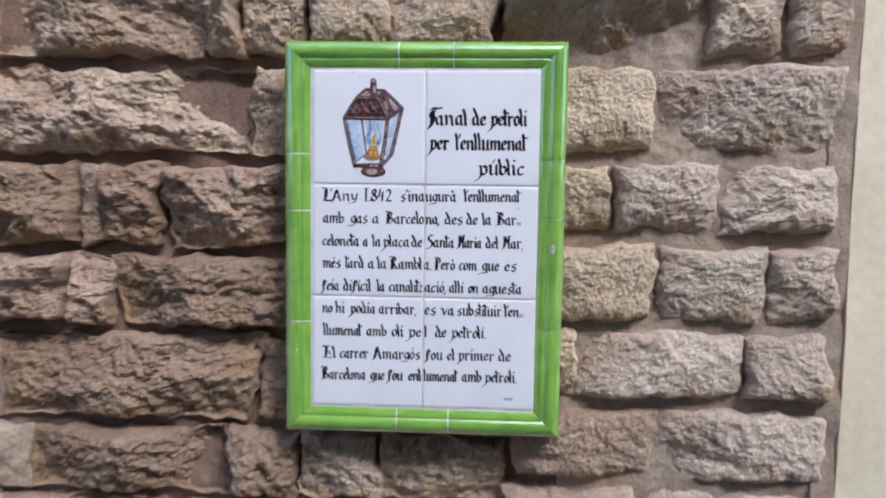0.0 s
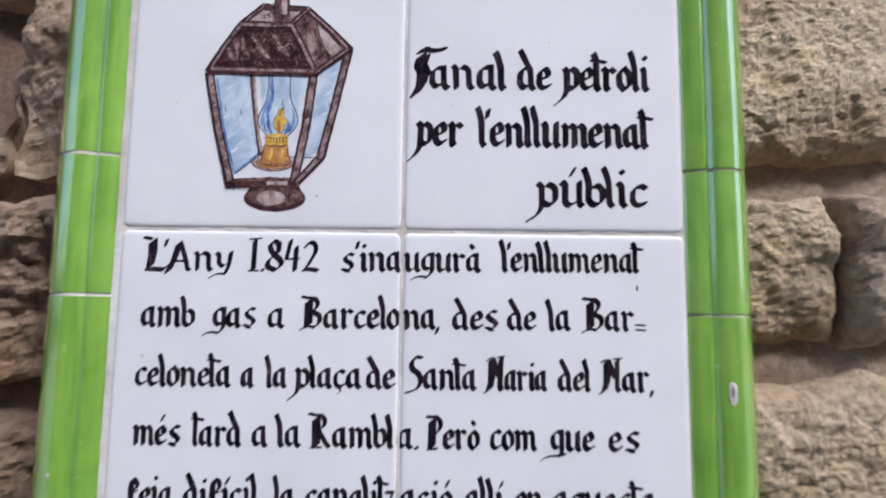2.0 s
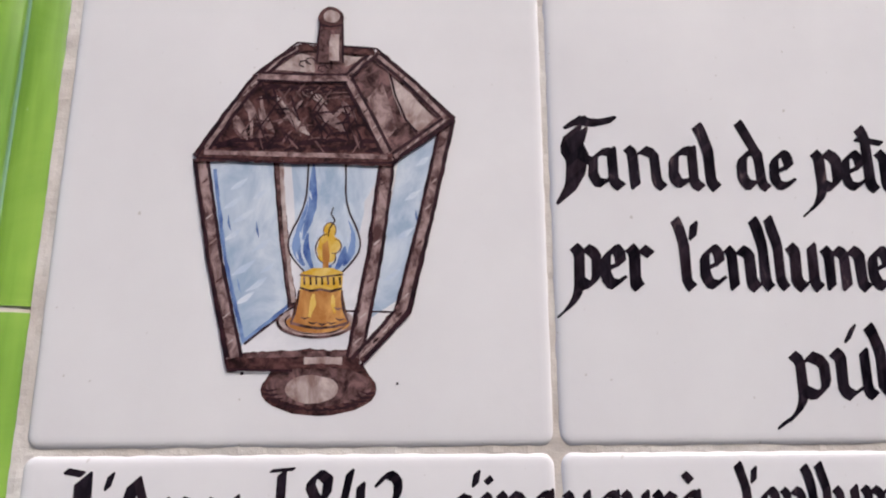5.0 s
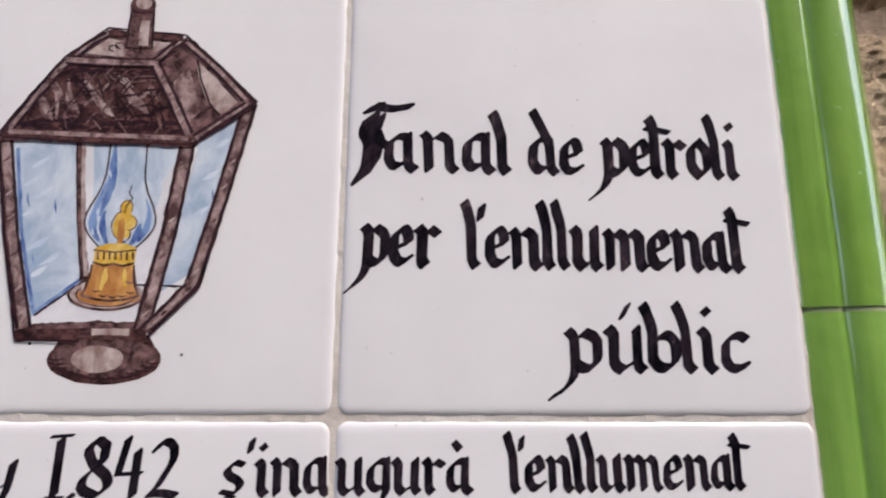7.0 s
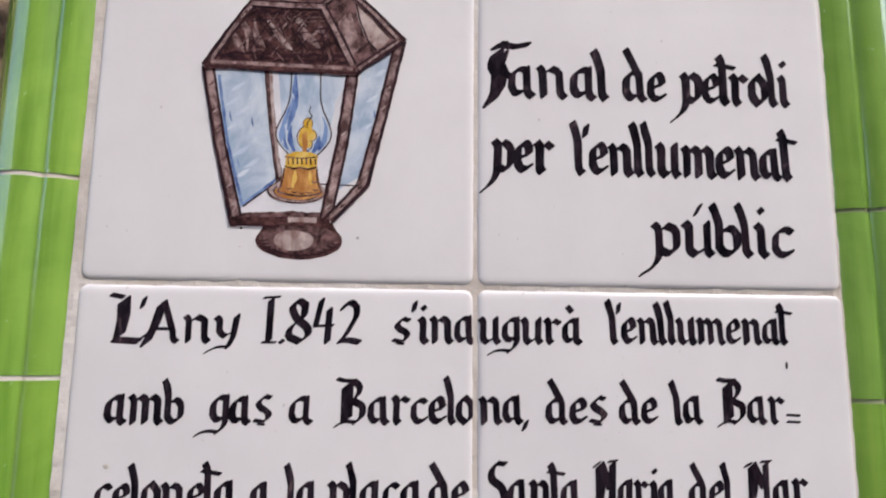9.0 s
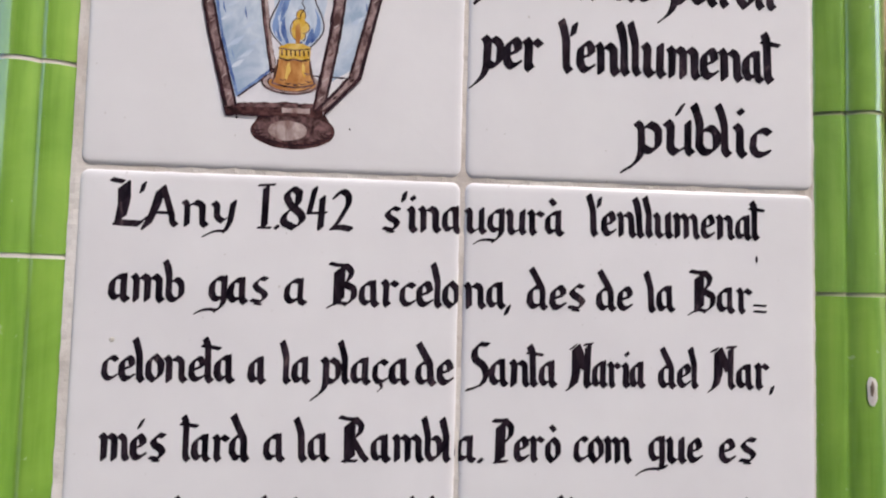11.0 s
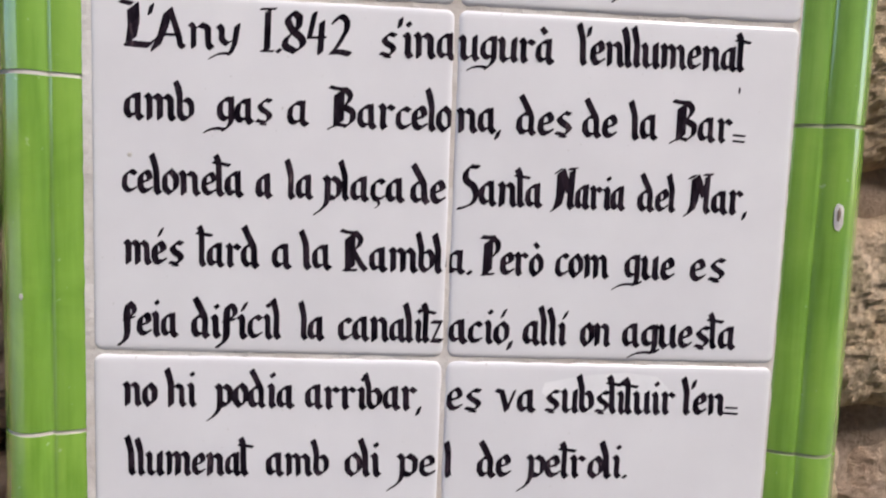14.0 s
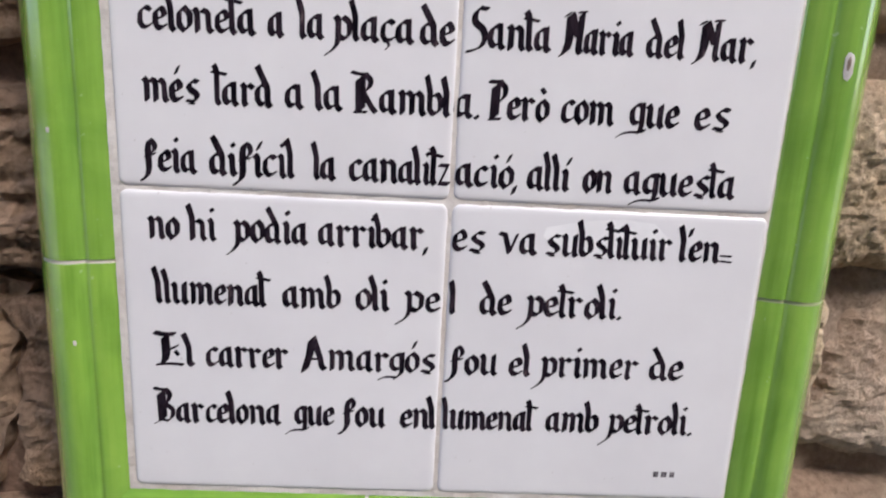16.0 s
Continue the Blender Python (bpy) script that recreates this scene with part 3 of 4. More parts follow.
def paint(name, mat, outline, label="", wobble=0.35, step=3.0):
    """A flat patch of pigment with a hand-drawn edge; the outline is in mm on the panel."""
    global coat
    coat += 1
    bm, verts = bmesh.new(), []
    for (x0, z0), (x1, z1) in zip(outline, outline[1:] + outline[:1]):
        n = max(1, int(math.hypot(x1 - x0, z1 - z0) / step))
        for i in range(n):
            x, z = x0 + (x1 - x0) * i / n, z0 + (z1 - z0) * i / n
            x += wobble * noise.noise((x * 0.35, z * 0.35, 1.7))
            z += wobble * noise.noise((x * 0.35, z * 0.35, 9.2))
            verts.append(bm.verts.new((x * 1e-3 - FIRST.location.x, -0.00005 - 0.0000015 * coat, z * 1e-3 - FIRST.location.z)))
    face = bm.faces.new(verts)
    bmesh.ops.triangulate(bm, faces=[face])
    bmesh.ops.recalc_face_normals(bm, faces=bm.faces)
    return part(name, bm, mat, FIRST, label)


def stroke(name, mat, points, wide, label="", taper=0.0):
    """A brush stroke along a line of points, wide in mm."""
    global coat
    coat += 1
    bm, y = bmesh.new(), -0.00005 - 0.0000015 * coat
    line = []
    for (x0, z0), (x1, z1) in zip(points, points[1:]):
        n = max(1, int(math.hypot(x1 - x0, z1 - z0) / 1.2))
        line += [(x0 + (x1 - x0) * i / n, z0 + (z1 - z0) * i / n) for i in range(n)]
    line.append(points[-1])
    last = None
    for i, (x, z) in enumerate(line):
        a, b = line[max(0, i - 1)], line[min(len(line) - 1, i + 1)]
        d = math.hypot(b[0] - a[0], b[1] - a[1])
        nx, nz = -(b[1] - a[1]) / d, (b[0] - a[0]) / d
        w = wide / 2 * (1 - taper * abs(2 * i / (len(line) - 1) - 1) ** 1.5) * (1 + 0.35 * noise.noise((x * 0.5, z * 0.5, coat * 1.3)))
        x += 0.22 * noise.noise((x * 0.3, z * 0.3, 3.0))
        pair = [bm.verts.new(((x + k * nx * w) * 1e-3 - FIRST.location.x, y, (z + k * nz * w) * 1e-3 - FIRST.location.z)) for k in (1, -1)]
        if last:
            bm.faces.new((last[0], last[1], pair[1], pair[0]))
        last = pair
    bmesh.ops.recalc_face_normals(bm, faces=bm.faces)
    return part(name, bm, mat, FIRST, label)


def oval(cx, cz, rx, rz, n=28):
    return [(cx + rx * math.cos(2 * math.pi * i / n), cz + rz * math.sin(2 * math.pi * i / n)) for i in range(n)]


def bar(points, wide=4.2):
    """A lantern bar: brown body, a paler streak and a dark outline on one side."""
    stroke("painted_bar", BROWN, points, wide, "brown painted lantern bar")
    stroke("painted_bar", TAUPE, [(x + 0.04 * wide, z) for x, z in points], wide * 0.60)
    for (x0, z0), (x1, z1) in zip(points, points[1:]):
        for f in (0.22, 0.58, 0.83):
            x, z = x0 + (x1 - x0) * f, z0 + (z1 - z0) * f
            stroke("painted_hatching", UMBER if f < 0.5 else MAUVE, [(x - 0.2 * wide, z - 0.9), (x + 0.24 * wide, z + 0.8)], 0.6, "", 0.5)
    for k in (-0.46, 0.46):
        stroke("painted_line", LINE, [(x + k * wide, z) for x, z in points], 1.0)


# corners of the lantern
A, B, C, D = (-108.5, 161.5), (-48.5, 160.5), (-63.0, 188.5), (-91.5, 188.5)
E, F, G = (-30.0, 175.0), (-54.5, 198.0), (-79.0, 199.5)
P, Q, R = (-92.5, 100.0), (-57.0, 100.5), (-43.5, 114.5)

paint("painted_base", UMBER, oval(-68.5, 92.0, 16.6, 7.4), "dark brown painted lantern foot")
paint("painted_base", UMBER, [(-81.5, 98.5), (-56.0, 99.0), (-52.4, 93.0), (-84.6, 93.0)])
paint("painted_base", BROWN, oval(-68.5, 92.8, 15.2, 5.6))
paint("painted_base", MAUVE, oval(-70.5, 92.0, 7.6, 4.0))
for i in range(14):
    a = -0.2 - 2.9 * i / 13
    x, z = -68.5 + 14.2 * math.cos(a), 92.0 + 5.8 * math.sin(a)
    stroke("painted_hatching", LINE, [(x - 2.2, z + 0.5), (x, z - 0.2), (x + 2.4, z + 0.2)], 0.7, "", 0.6)

paint("painted_pane", PALE, [A, B, Q, P], "pale lantern interior")
paint("painted_pane", BLUE, [(-105.5, 160.5), (-82.5, 160.5), (-78.5, 116.0), (-91.5, 104.0)], "pale blue painted glass pane")
paint("painted_pane", BLUE, [(-79.5, 160.5), (-52.0, 160.5), (-55.5, 140.0), (-61.0, 133.0), (-76.5, 133.0)], "pale blue painted glass pane")
paint("painted_pane", BLUE, [(-46.5, 161.0), (-33.0, 172.5), (-44.5, 119.0), (-54.5, 112.0)], "pale blue painted glass pane")
paint("painted_pane", PALE, [(-56.5, 148.0), (-51.5, 158.0), (-58.0, 117.0), (-61.0, 117.0)])
for x, z, s in ((-96.5, 147, 6), (-93, 143, 7), (-92, 127, 7), (-88, 122, 6), (-91, 118, 5), (-95, 153, 5), (-88, 150, 5), (-87, 134, 6), (-96, 137, 5), (-85, 127, 4), (-66, 150, 4), (-63, 146, 4), (-42, 150, 5), (-44, 138, 5), (-48, 125, 5), (-39, 161, 4)):
    stroke("painted_sheen", SHEEN, [(x - s / 2, z - s * 0.3), (x, z), (x + s / 2, z + s * 0.42)], 1.8, "", 0.9)
for x, z, s in ((-97.5, 141, 5), (-93.5, 122, 4), (-89, 139, 5), (-84, 152, 6), (-41, 143, 5)):
    stroke("painted_shade", DEEP_BLUE, [(x, z + s / 2), (x + 0.3, z), (x + 1.0, z - s / 2)], 0.6, "", 0.8)
stroke("painted_shade", DEEP_BLUE, [(-102.6, 158.0), (-97.6, 130.0), (-90.6, 105.2)], 1.1, "deep blue edge of the pane")
stroke("painted_shade", DEEP_BLUE, [(-90.2, 105.8), (-84, 111), (-78.2, 116.0)], 1.2)
stroke("painted_line", LINE, [(-90.5, 104.8), (-84, 110), (-77.2, 115.4)], 0.7)
stroke("painted_line", LINE, [(-77.2, 115.4), (-66, 114.6), (-46, 114.2)], 0.55)
stroke("painted_post", BROWN, [(-83.6, 160.5), (-80.8, 138), (-77.0, 115.5)], 2.6, "brown rear post")
stroke("painted_post", MAUVE, [(-82.6, 160.5), (-80.2, 138), (-76.8, 117)], 1.2)
stroke("painted_line", LINE, [(-84.8, 160.5), (-82.0, 138), (-78.2, 115.5)], 0.5)

# oil lamp inside
half = [(5.8 + 5.0 * math.exp(-((z - 134.8) / 8.8) ** 2) - 0.42 * max(0.0, 131.0 - z), z) for z in range(160, 125, -2)]
MID = -68.4


def glass(mat, a, b, pick, label=""):
    """A vertical wash on the chimney between two fractions of its half width."""
    global coat
    coat += 1
    bm, last = bmesh.new(), None
    for w, z in pick:
        pair = [bm.verts.new(((MID + w * f) * 1e-3 - FIRST.location.x, -0.00005 - 0.0000015 * coat, z * 1e-3 - FIRST.location.z)) for f in (a, b)]
        if last:
            bm.faces.new((last[0], last[1], pair[1], pair[0]))
        last = pair
    return part("painted_chimney", bm, mat, FIRST, label)


glass(BLUE, -1, 1, half, "blue painted glass chimney")
for f, lo, hi, wide in ((-0.72, 0, 7, 2.2), (-0.60, 3, 12, 2.6), (-0.78, 9, 16, 2.4), (-0.50, 11, 17, 2.0), (-0.86, 6, 11, 1.2), (0.78, 11, 16, 2.0), (0.58, 13, 17, 2.4), (0.84, 9, 13, 1.0), (0.20, 14, 17, 1.8)):
    stroke("painted_shade", DEEP_BLUE, [(MID + f * w, z) for w, z in half[lo:hi + 1]], wide, "deep blue shading", 0.75)
for x, z, s in ((-75.6, 137, 3), (-76.4, 131, 2.4), (-61.4, 135.5, 2.4), (-73.2, 150, 3), (-62.6, 146, 3)):
    stroke("painted_sheen", SHEEN, [(x - 0.3, z + s / 2), (x, z), (x + 0.5, z - s / 2)], 0.8, "", 0.8)
for sign in (1, -1):
    stroke("painted_line", LINE, [(MID + sign * w, z) for w, z in half], 0.55)
# flame of several lobes on its wick
paint("painted_halo", SHEEN, oval(-67.4, 134.6, 4.4, 7.0), "pale halo of the flame", 0.9)
paint("painted_flame", YELLOW, oval(-67.4, 133.4, 3.2, 4.6), "yellow painted flame", 0.8)
paint("painted_flame", YELLOW, oval(-65.4, 134.2, 2.0, 2.2), "", 0.6)
paint("painted_flame", YELLOW, oval(-66.9, 138.8, 1.8, 2.6), "", 0.5)
paint("painted_flame", AMBER, [(-69.2, 134.4), (-67.4, 135.8), (-66.6, 131.0), (-67.2, 126.8), (-68.6, 126.8), (-68.4, 130.5)], "", 0.5)
for cx, cz, rx, rz, a0, a1 in ((-67.6, 133.2, 3.3, 4.6, 1.6, 4.4), (-65.4, 134.0, 2.1, 2.3, -1.9, 1.4), (-66.9, 138.8, 1.9, 2.6, -0.6, 3.8), (-66.4, 130.6, 1.6, 2.2, -1.6, 0.6)):
    stroke("painted_line", BROWN, [(cx + rx * math.cos(a0 + (a1 - a0) * i / 8), cz + rz * math.sin(a0 + (a1 - a0) * i / 8)) for i in range(9)], 0.42, "", 0.4)
stroke("painted_line", LINE, [(-66.0, 146.2), (-66.6, 144.0), (-65.6, 142.0), (-67.0, 139.6), (-67.4, 137.0)], 0.6, "", 0.5)
# foot plate, bell and crown of the lamp
paint("painted_foot", MAUVE, oval(-70.0, 111.4, 11.2, 4.6), "thin brown painted foot plate")
paint("painted_foot", AMBER, oval(-69.4, 111.0, 9.4, 3.0))
for a0, a1 in ((2.6, 4.4), (4.2, 6.0)):
    for k, wide in ((1.0, 0.8), (0.8, 0.5)):
        stroke("painted_line", BROWN, [(-70.0 + 11.2 * k * math.cos(a0 + (a1 - a0) * i / 9), 111.4 + 4.6 * k * math.sin(a0 + (a1 - a0) * i / 9)) for i in range(10)], wide, "", 0.3)
BELL = [(6.3, 120.6), (6.5, 117.0), (7.2, 113.8), (8.5, 111.0)]
paint("painted_reservoir", AMBER, [(-69.0 - w, z) for w, z in BELL] + [(-69.0, 109.4)] + [(-69.0 + w, z) for w, z in BELL[::-1]], "orange painted oil reservoir")
stroke("painted_reservoir", YELLOW, [(-71.0, 119.6), (-71.2, 116.0), (-72.0, 112.6)], 1.8, "", 0.6)
stroke("painted_reservoir", YELLOW, [(-65.4, 119.4), (-65.2, 116.4), (-64.6, 113.8)], 1.4, "", 0.6)
for x, z in ((-73.4, 112.4), (-71.0, 110.9), (-68.2, 110.6), (-65.6, 110.9), (-63.2, 112.0), (-63.6, 115.2)):
    stroke("painted_reservoir", BROWN, [(x - 1.3, z + 0.3), (x, z - 0.2), (x + 1.4, z + 0.2)], 0.7, "", 0.7)
for sign in (1, -1):
    stroke("painted_line", BROWN, [(-69.0 + sign * w, z) for w, z in BELL], 0.6)
stroke("painted_line", BROWN, [(-77.5, 111.0), (-73, 109.9), (-69, 109.4), (-64.6, 109.9), (-60.5, 111.0)], 0.8)
paint("painted_burner", YELLOW, [(-75.0, 126.0), (-71.5, 127.2), (-66.0, 127.2), (-62.6, 126.2), (-62.8, 120.6), (-75.0, 120.6)], "yellow painted burner crown")
for i in range(7):
    stroke("painted_line", LINE if i % 2 else BROWN, [(-74.0 + 1.75 * i, 124.6), (-73.8 + 1.75 * i, 122.2)], 0.6)
stroke("painted_line", BROWN, [(-75.4, 125.2), (-69, 124.6), (-62.4, 125.4)], 0.5)
stroke("painted_line", BROWN, [(-75.2, 121.4), (-72, 120.4), (-69, 120.9), (-66, 120.3), (-62.8, 121.2)], 0.7)

# frame and roof
stroke("painted_bar", UMBER, [(-95.0, 99.6), (-75, 100.6), Q], 5.2, "brown painted lower rail")
stroke("painted_bar", BROWN, [(-90, 101.6), (-75, 102.0), (-58, 101.8)], 1.6)
stroke("painted_bar", MAUVE, [(-73, 100.0), (-68, 100.2), (-62, 100.0)], 2.0)
bar([(-106.8, 161.0), (-100.6, 130.0), (-92.8, 101.0)])
bar([(-50.0, 161.0), (-53.4, 130.0), (-58.6, 101.0)], 4.6)
bar([(-31.5, 174.0), (-38.5, 141.0), (-45.0, 114.5)], 4.0)
bar([(-44.6, 115.0), (-51.0, 107.5), (-57.5, 100.6)], 4.2)
paint("painted_roof", UMBER, [A, B, C, D], "dark brown painted lantern roof")
paint("painted_roof", BROWN, [B, E, F, C], "brown painted lantern roof side")
paint("painted_roof", TAUPE, [(-50.5, 168.0), (-56.5, 182.0), (-52.0, 188.0), (-47.0, 172.0)])
paint("painted_roof", MAUVE, [(-40.0, 171.0), (-35.5, 175.5), (-43.0, 184.0), (-50.5, 191.5), (-48.2, 183.0), (-45.0, 175.0)], "pale painted highlight")
stroke("painted_line", LINE, [(-49.8, 191.5), (-47.6, 183.0), (-44.4, 175.0), (-40.5, 170.5)], 0.7)
paint("painted_roof", BROWN, [D, C, F, G], "brown painted roof cap")
paint("painted_roof", MAUVE, [(-86.0, 191.4), (-73.5, 190.6), (-74.0, 196.2), (-79.0, 197.4)])
paint("painted_roof", MAUVE, [(-63.8, 192.4), (-57.5, 196.2), (-64.5, 196.8)])
for x, z in ((-77.0, 193.6), (-75.0, 194.6), (-71.0, 192.0)):
    stroke("painted_hatching", LINE, [(x + 1.6 * math.cos(a), z + 1.2 * math.sin(a)) for a in (0.0, 1.2, 2.4, 3.6, 4.8)], 0.5)
# broad dabs: paler where the brush was wiped, dark at the eaves
dabs = ((-96.0, 172.0, 8, 3.0, TAUPE), (-93.0, 178.0, 7, 2.6, TAUPE), (-88.0, 174.0, 7, 2.4, TAUPE), (-82.5, 179.0, 6, 2.6, MAUVE), (-79.5, 175.5, 7, 3.4, MAUVE), (-77.0, 172.0, 5, 2.4, MAUVE), (-70.0, 176.0, 6, 4.0, TAUPE), (-66.0, 173.5, 5, 3.0, TAUPE), (-72.0, 182.0, 4, 1.6, MAUVE), (-75.5, 183.5, 4, 1.2, TAUPE), (-62.5, 178.0, 6, 2.0, TAUPE))
for x, z, s, w, m in dabs:
    for k in (-0.8, 0.1, 0.9):
        stroke("painted_sheen", m, [(x - 1.6 + k, z + s * (0.5 - 0.1 * k)), (x - 0.3 + k, z + 0.6 * k), (x + 2.0 + k, z - s * (0.5 + 0.1 * k))], w * 0.42, "", 0.8)
for x0, z0, x1, z1 in ((-84, 180, -77, 169), (-77, 181, -84, 173), (-72, 181, -64, 170), (-63, 180, -71, 172), (-94, 181, -92, 168), (-90, 182, -88.5, 169)):
    stroke("painted_sheen", TAUPE, [(x0, z0), ((x0 + x1) / 2 + 0.6, (z0 + z1) / 2), (x1, z1)], 1.3, "", 0.6)
for i in range(16):
    x, z = -100 + 3.1 * i, 166.0 + 1.6 * math.sin(i * 2.4)
    stroke("painted_hatching", LINE, [(x - 3.5, z - 0.4), (x, z + 0.4), (x + 3.2, z)], 1.5, "", 0.6)
for i in range(12):
    x, z = -88 + 2.1 * i, 185.2 + 0.8 * math.sin(i * 1.9)
    stroke("painted_hatching", LINE, [(x - 2.0, z), (x, z - 0.6), (x + 2.0, z + 0.2)], 1.1, "", 0.6)
rng = random.Random(4)
for i in range(110):
    x, z = rng.uniform(-99, -58), rng.uniform(165, 186)
    if x < -108 + (z - 160) * 0.62 + 4 or x > -49 - (z - 160) * 0.5 - 3:
        continue
    a, s = rng.choice((0.1, -0.9, 1.0, -1.2)), rng.uniform(2, 5)
    stroke("painted_hatching", LINE if i % 3 else BROWN, [(x - s * math.cos(a), z - s * math.sin(a)), (x, z + 0.3), (x + s * math.cos(a), z + s * math.sin(a))], rng.uniform(0.35, 0.9), "", 0.5)
bar([(-107.6, 162.0), (-99.5, 175.6), (-91.0, 188.5)], 3.6)
bar([B, (-55.5, 174.5), C], 3.4)
bar([(-31.0, 175.0), (-42.5, 187.0), (-54.5, 197.5)], 3.6)
bar([(-48.0, 162.5), (-39.5, 169.0), (-31.0, 175.5)], 3.4)
bar([(-90.5, 188.6), (-85, 194.5), (-78.5, 199.0)], 2.6)
bar([(-63.0, 188.8), (-59, 193.5), (-54.5, 197.5)], 2.8)
stroke("painted_bar", UMBER, [(-79, 199.2), (-67, 198.6), (-54.5, 198.0)], 2.2)
stroke("painted_bar", TAUPE, [(-91.5, 188.8), (-77, 188.4), (-63, 188.6)], 2.4)
for dz in (-1.3, 1.3):
    stroke("painted_line", LINE, [(-91.5, 188.8 + dz), (-77, 188.4 + dz), (-63, 188.6 + dz)], 0.7)
stroke("painted_bar", UMBER, [(-108.5, 162.2), (-78, 162.0), (-48.5, 161.4)], 4.0)
stroke("painted_bar", TAUPE, [(-106, 163.2), (-78, 162.8), (-50, 162.4)], 1.5)
for pts in ([A, (-100, 176.4), (-92.0, 189.6), (-79.2, 200.8), (-66, 199.8), (-54.0, 199.2), (-41.5, 188.0), (-28.8, 175.6)], [A, (-78, 159.9), B], [B, (-38.5, 167.4), (-28.8, 175.0)], [(-109.0, 161.0), (-102.7, 130.0), (-94.6, 97.6), (-76, 97.2)], [(-29.0, 174.5), (-36.3, 141.0), (-42.4, 114.0), (-56.5, 98.6)]):
    stroke("painted_line", LINE, pts, 0.7, "dark brown outline")
paint("painted_finial", BROWN, [(-72.6, 194.0), (-64.8, 194.0), (-65.2, 208.0), (-72.4, 208.0)], "brown painted finial")
paint("painted_finial", MAUVE, [(-69.2, 194.6), (-65.8, 194.6), (-66.0, 204.0), (-68.8, 204.0)])
paint("painted_finial", UMBER, oval(-68.9, 209.6, 4.2, 4.2))
paint("painted_finial", MAUVE, oval(-68.7, 210.4, 2.6, 2.2))
for pts in ([(-72.8, 194.0), (-72.4, 208.2)], [(-64.6, 194.0), (-65.0, 208.2)], [(-72.6, 207.4), (-68.9, 206.6), (-65.0, 207.4)]):
    stroke("painted_line", LINE, pts, 0.7)


# ---- small flaws of the panel, and one painted highlight ----
def roll_face(x):
    """The height of the border's section under x, on the upright sides."""
    u = x - INNER["r"] if x > 0 else -x - INNER["l"]
    line = border_profile()[2:-4]
    return float(np.interp(u, [p[0] for p in line], [p[1] for p in line])) - 0.0004


def flaw_or_glint(name, parent, x, z, rx, rz, y, mat, label, seed=0, thick=0.0004):
    """A shallow irregular lens lying on a surface, in metres on the panel."""
    bm = bmesh.new()
    rings = []
    for k, f in enumerate((1.0, 0.55)):
        ring = []
        for i in range(14):
            a = 2 * math.pi * i / 14
            r = f * (1 + 0.28 * noise.noise((math.cos(a) * 1.6, math.sin(a) * 1.6, seed * 5.3 + 2.0)))
            px = x + rx * r * math.cos(a)
            ring.append(bm.verts.new((px, (roll_face(px) if y is None else y) - thick * k, z + rz * r * math.sin(a))))
        rings.append(ring)
    for i in range(14):
        j = (i + 1) % 14
        bm.faces.new((rings[0][i], rings[0][j], rings[1][j], rings[1][i]))
    bm.faces.new(rings[1])
    bmesh.ops.recalc_face_normals(bm, faces=bm.faces)
    bmesh.ops.translate(bm, verts=bm.verts, vec=-parent.location if parent is not panel else (0, 0, 0))
    return part(name, bm, mat, parent, label)


flaw_or_glint("chip", panel, 0.1695, -0.0064, 0.0021, 0.0066, None, CHIPPED, "pale chip in the green glaze", 1, 0.0002)
for i, (x, z) in enumerate(((-0.1745, -0.051), (-0.1705, -0.148))):
    flaw_or_glint("chip", panel, x, z, 0.0008, 0.0014, None, CHIPPED, "small pale chip in the green glaze", i + 2, 0.0001)
flaw_or_glint("chip", panel, 0.1692, -0.0058, 0.0011, 0.0036, None, SANDY, "sandy biscuit inside the chip", 4, 0.0004)
# glossy highlight on the last tile, painted as a whiter patch
flaw_or_glint("touch_up", tiles[2, 1], 0.0745, -0.0890, 0.031, 0.0095, -0.00003, GLINT_WHITE, "matt white patch standing in for a highlight on the glaze", 9, 0.00001)
for i, (r, c, x, z, rx, rz) in enumerate(((0, 0, -0.0965, 0.2212, 0.0004, 0.0016), (1, 1, 0.1236, 0.0462, 0.0005, 0.0014), (0, 0, -0.0905, 0.0965, 0.0005, 0.0005), (0, 0, -0.0460, 0.0935, 0.0004, 0.0004))):
    flaw_or_glint("speck", tiles[r, c], x, z, rx, rz, -0.00012, INK, "small dark speck in the glaze", i + 20, 0.00008)
flaw_or_glint("pinhole", tiles[1, 0], -0.1335, 0.0085, 0.0011, 0.0009, -0.00005, CHIPPED, "pale pinhole in the glaze", 31, 0.0002)
# a small illegible mark in the last tile's corner
for i, (x, w) in enumerate(((0.1105, 0.0026), (0.1146, 0.0028), (0.1190, 0.0024))):
    t = tiles[2, 1]
    bm = box(bmesh.new(), x, x + w, -0.00022, -0.00012, -0.2112, -0.2082)
    bmesh.ops.translate(bm, verts=bm.verts, vec=-t.location)
    part("signature_bar", bm, FAINT, t, "small faint dark mark")

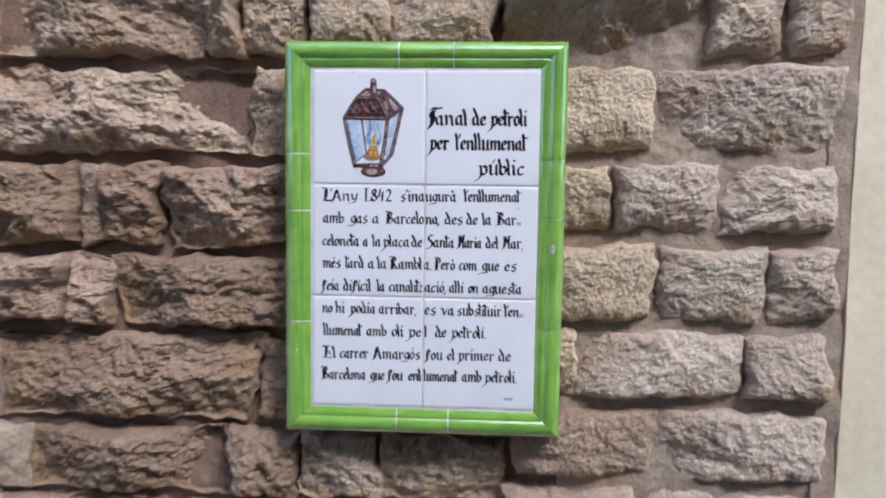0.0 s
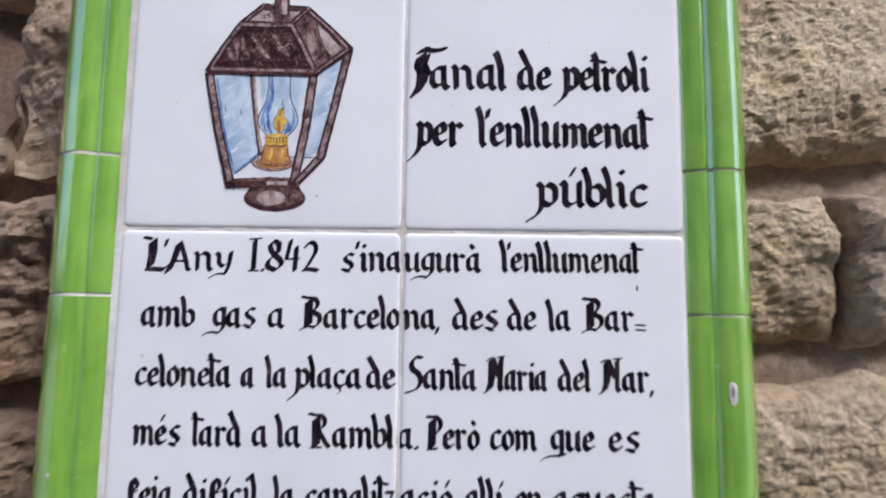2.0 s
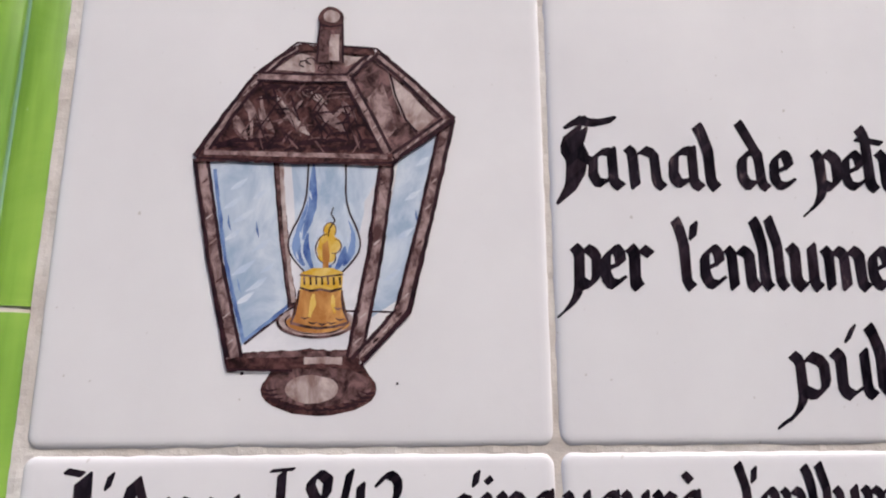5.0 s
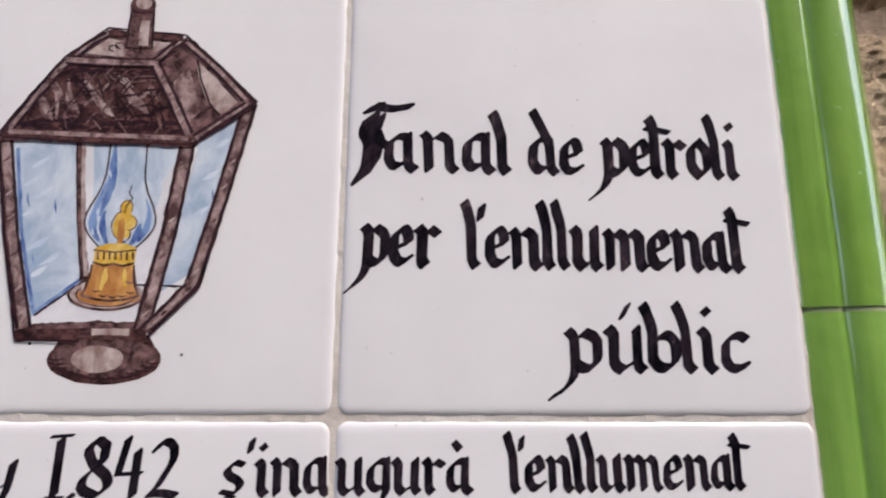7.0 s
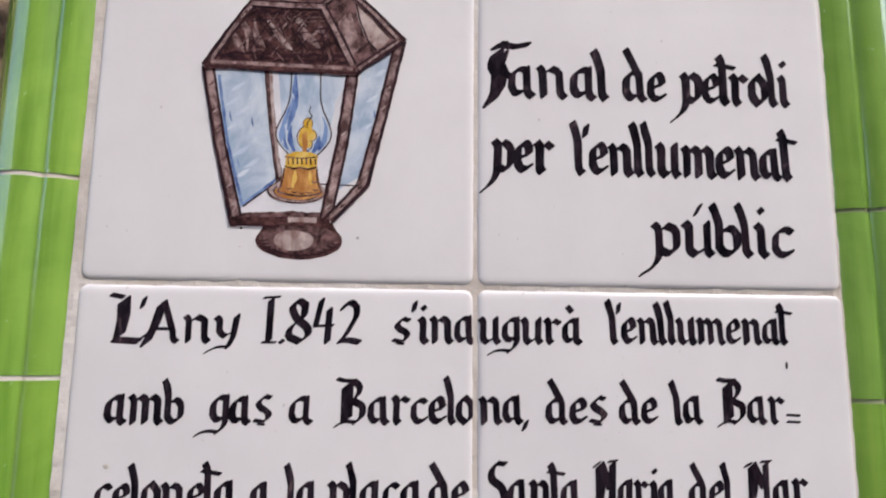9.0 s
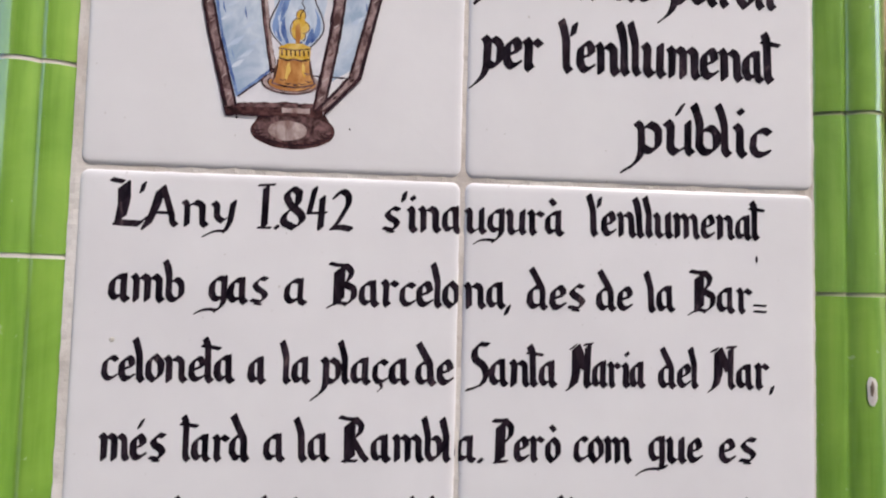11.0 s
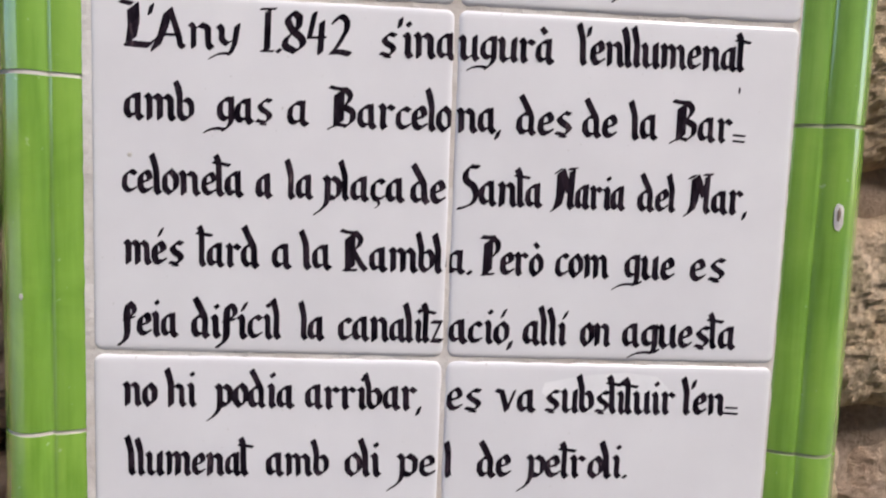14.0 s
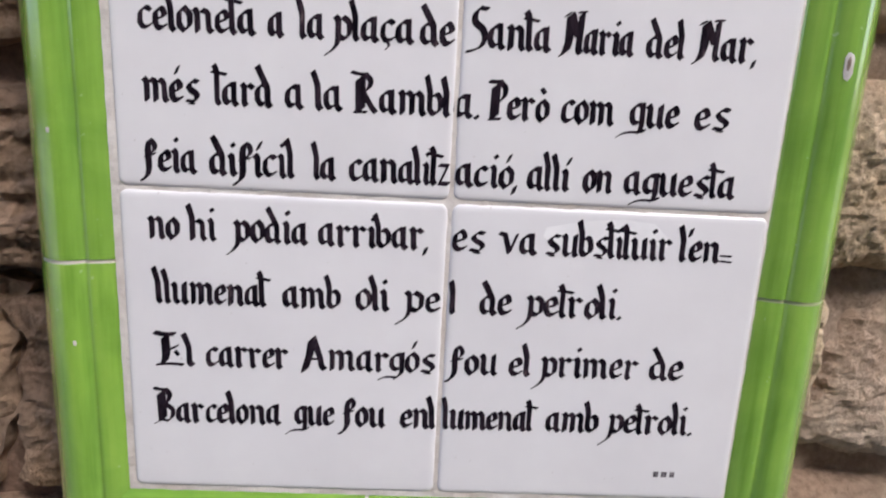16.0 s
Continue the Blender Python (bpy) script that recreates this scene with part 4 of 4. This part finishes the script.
# ---- stones of the wall, each its own rough block ----
def stone(x0, x1, z0, z1, seed, step, proud=0.034, rough=1.0, overhang=0.0, mat=STONE):
    """A split-faced block: the face bulges from its ragged edges and is broken by clefts."""
    nu, nv = max(4, int((x1 - x0) / step)), max(4, int((z1 - z0) / step))
    w, h, cx, cz = (x1 - x0) / 2, (z1 - z0) / 2, (x0 + x1) / 2, (z0 + z1) / 2
    rng = random.Random(seed)
    tip, lean = rng.uniform(-0.010, 0.010), rng.uniform(-0.008, 0.010)
    lean += overhang
    skew = [rng.uniform(-0.07, 0.07) for _ in range(4)]
    o = seed * 7.31
    # broken facets: the higher of two convex breaks
    breaks = [[(rng.uniform(0.0, 0.020), rng.uniform(-0.50, 0.50), rng.uniform(-0.60, 0.60)) for _ in range(5)] for _ in range(3)]
    verts, faces = [], []
    for j in range(nv + 1):
        for i in range(nu + 1):
            u, v = 2 * i / nu - 1, 2 * j / nv - 1
            x = w * u * (1 + skew[0] * v) + w * skew[1] * v * 0.5
            z = h * v * (1 + skew[2] * u) + h * skew[3] * u
            # ragged outline
            ex = 0.012 * noise.fractal((o, z * 22, 1.0 + u), 0.9, 2.0, 3)
            ez = 0.010 * noise.fractal((x * 18, o, 4.0 + v), 0.9, 2.0, 3)
            x, z = x + ex * abs(u) ** 3, z + ez * abs(v) ** 3
            edge = (1 - abs(u) ** 9) * (1 - abs(v) ** 7)
            swell = edge ** 0.34
            wx, wz = x + 0.016 * noise.fractal((x * 24, z * 24, o), 0.8, 2.0, 3), z + 0.016 * noise.fractal((x * 24, z * 24, o + 9), 0.8, 2.0, 3)
            facet = max(min(c + p * wx + q * wz for c, p, q in planes) for planes in breaks)
            lump = noise.fractal((x * 8 + o, z * 11, o), 1.0, 2.0, 2)
            grain = noise.fractal((x * 60 + z * 22 + o, z * 85 - x * 18, o), 0.75, 2.0, 4)
            (near, *_), (seat, *_) = noise.voronoi((x * 34 + z * 9 + o, z * 44 - x * 9, o))
            tilt = noise.noise_vector(seat * 3.7)
            shard = tilt.x * (x * 34 + z * 9 + o - seat.x) + tilt.y * (z * 44 - x * 9 - seat.y)
            crumb = noise.fractal((x * 210 + z * 60 + o, z * 240 - x * 60, o + 3), 0.9, 2.0, 2) if step < 0.003 else 0.0
            ridge = noise.ridged_multi_fractal((x * 30 + z * 16 + o, z * 42 - x * 14, o), 0.9, 2.1, 3, 1.0, 2.0) - 1.1
            rise = proud * swell + rough * swell * (1.1 * facet - 0.006 + 0.008 * lump + 0.0045 * grain + 0.0022 * ridge + 0.0060 * shard) + swell * (0.0018 if cx < 0 else 0.0017) * crumb + swell * (tip * u + lean * v)
            if abs(cx + x) < 0.190 and abs(cz + z - H) < 0.265:
                rise = min(rise, 0.046)
            if 0 < i < nu and 0 < j < nv:
                x, z = x + step * 0.3 * noise.noise((i * 1.7, j * 2.3, o)), z + step * 0.3 * noise.noise((i * 2.1, j * 1.9, o + 5))
            verts.append((x, -rise, z))
    for j in range(nv):
        for i in range(nu):
            a = j * (nu + 1) + i
            faces.append((a, a + 1, a + nu + 2, a + nu + 1))
    rim = [i for i in range(nu + 1)] + [j * (nu + 1) + nu for j in range(1, nv + 1)] + [nv * (nu + 1) + i for i in range(nu - 1, -1, -1)] + [j * (nu + 1) for j in range(nv - 1, 0, -1)]
    start = len(verts)
    verts += [(verts[r][0], 0.05, verts[r][2]) for r in rim]
    for k in range(len(rim)):
        m = (k + 1) % len(rim)
        faces.append((rim[m], rim[k], start + k, start + m))
    me = bpy.data.meshes.new("stone")
    me.from_pydata(verts, [], faces)
    me.materials.append(mat)
    me.polygons.foreach_set("use_smooth", [False] * len(me.polygons))
    ob = new("stone", me)
    ob.location = (cx, 0.066, cz)
    ob.parent = wall_stone
    return ob


LEFT, JOINT = -1.35, 0.0028
# courses seen round the panel: bottom and top above its middle, then the stones' ends, all in mm
COURSES = [
    (250, 392, [-640, -320, -268, -170, -55, 98]),
    (246, 400, [100, 372]),
    (250, 392, [374, 477, 562]),
    (113, 240, [-700, -252, -150]),
    (120, 243, [150, 311, 562]),
    (-20, 106, [-700, -512, -475, -381, -150]),
    (10, 113, [150, 255, 402, 562]),
    (-138, -28, [-700, -527, -458, -150]),
    (-114, -1, [150, 321, 467, 562]),
    (-278, -146, [-640, -248, -150]),
    (-222, -122, [150, 217, 442, 562]),
    (-390, -286, [-600, -288, -188, -66, 119]),
    (-340, -231, [121, 329, 562]),
    (-505, -398, [-650, -430, -240, -20, 119]),
    (-505, -348, [121, 300, 562]),
]
# stones that sit back, or are smoother, than their neighbours
DEEP = {(-170, 250): (0.036, 0.55), (-55, 250): (0.036, 0.55), (100, 246): (0.056, 0.7, 0.046), (-512, -20): (0.008, 0.6), (-252, 113): (0.014, 0.6), (-248, -278): (0.012, 0.7), (-268, 250): (0.024, 0.7), (-66, -390): (0.018, 1.0), (-188, -390): (0.020, 1.0)}
seed = 1
for low, high, ends in COURSES:
    lo, hi = H + low * 1e-3 + 2.2 * JOINT, H + high * 1e-3 - JOINT
    for a, b in zip(ends, ends[1:]):
        look_of = DEEP.get((a, low), (0.034, 1.15 if b <= 0 else 0.36 if a == 150 else 0.55))
        stone(a * 1e-3 + JOINT * 0.7, b * 1e-3 - JOINT * 0.7, lo, hi, seed, 0.0019 if a == 150 else 0.0026, *look_of, mat=OCHRE if a == 150 else GRIT if a > 150 and low != 246 else BROWNSTONE if b <= -100 and low < 0 else STONE)
        seed += 1
    if ends[0] < 0:
        right = ends[0] * 1e-3
        rng = random.Random(low)
        while right > LEFT + 0.05:
            left = max(LEFT, right - rng.uniform(0.16, 0.40))
            if left - LEFT < 0.08:
                left = LEFT
            stone(left + JOINT, right - JOINT, lo, hi, seed, 0.014)
            seed, right = seed + 1, left
rng = random.Random(77)
for lowest, highest in ((0.0, H - 0.505), (H + 0.392, 3.2)):
    z, n = lowest, max(1, round((highest - lowest) / 0.145))
    for i in range(n):
        top = highest if i == n - 1 else z + (highest - lowest) / n
        x = LEFT
        while x < EDGE - 0.02:
            b = x + rng.uniform(0.16, 0.42)
            if b > EDGE - 0.12:
                b = EDGE
            stone(x + JOINT, b - JOINT, z + JOINT, top - JOINT, seed, 0.016)
            seed, x = seed + 1, b
        z = top
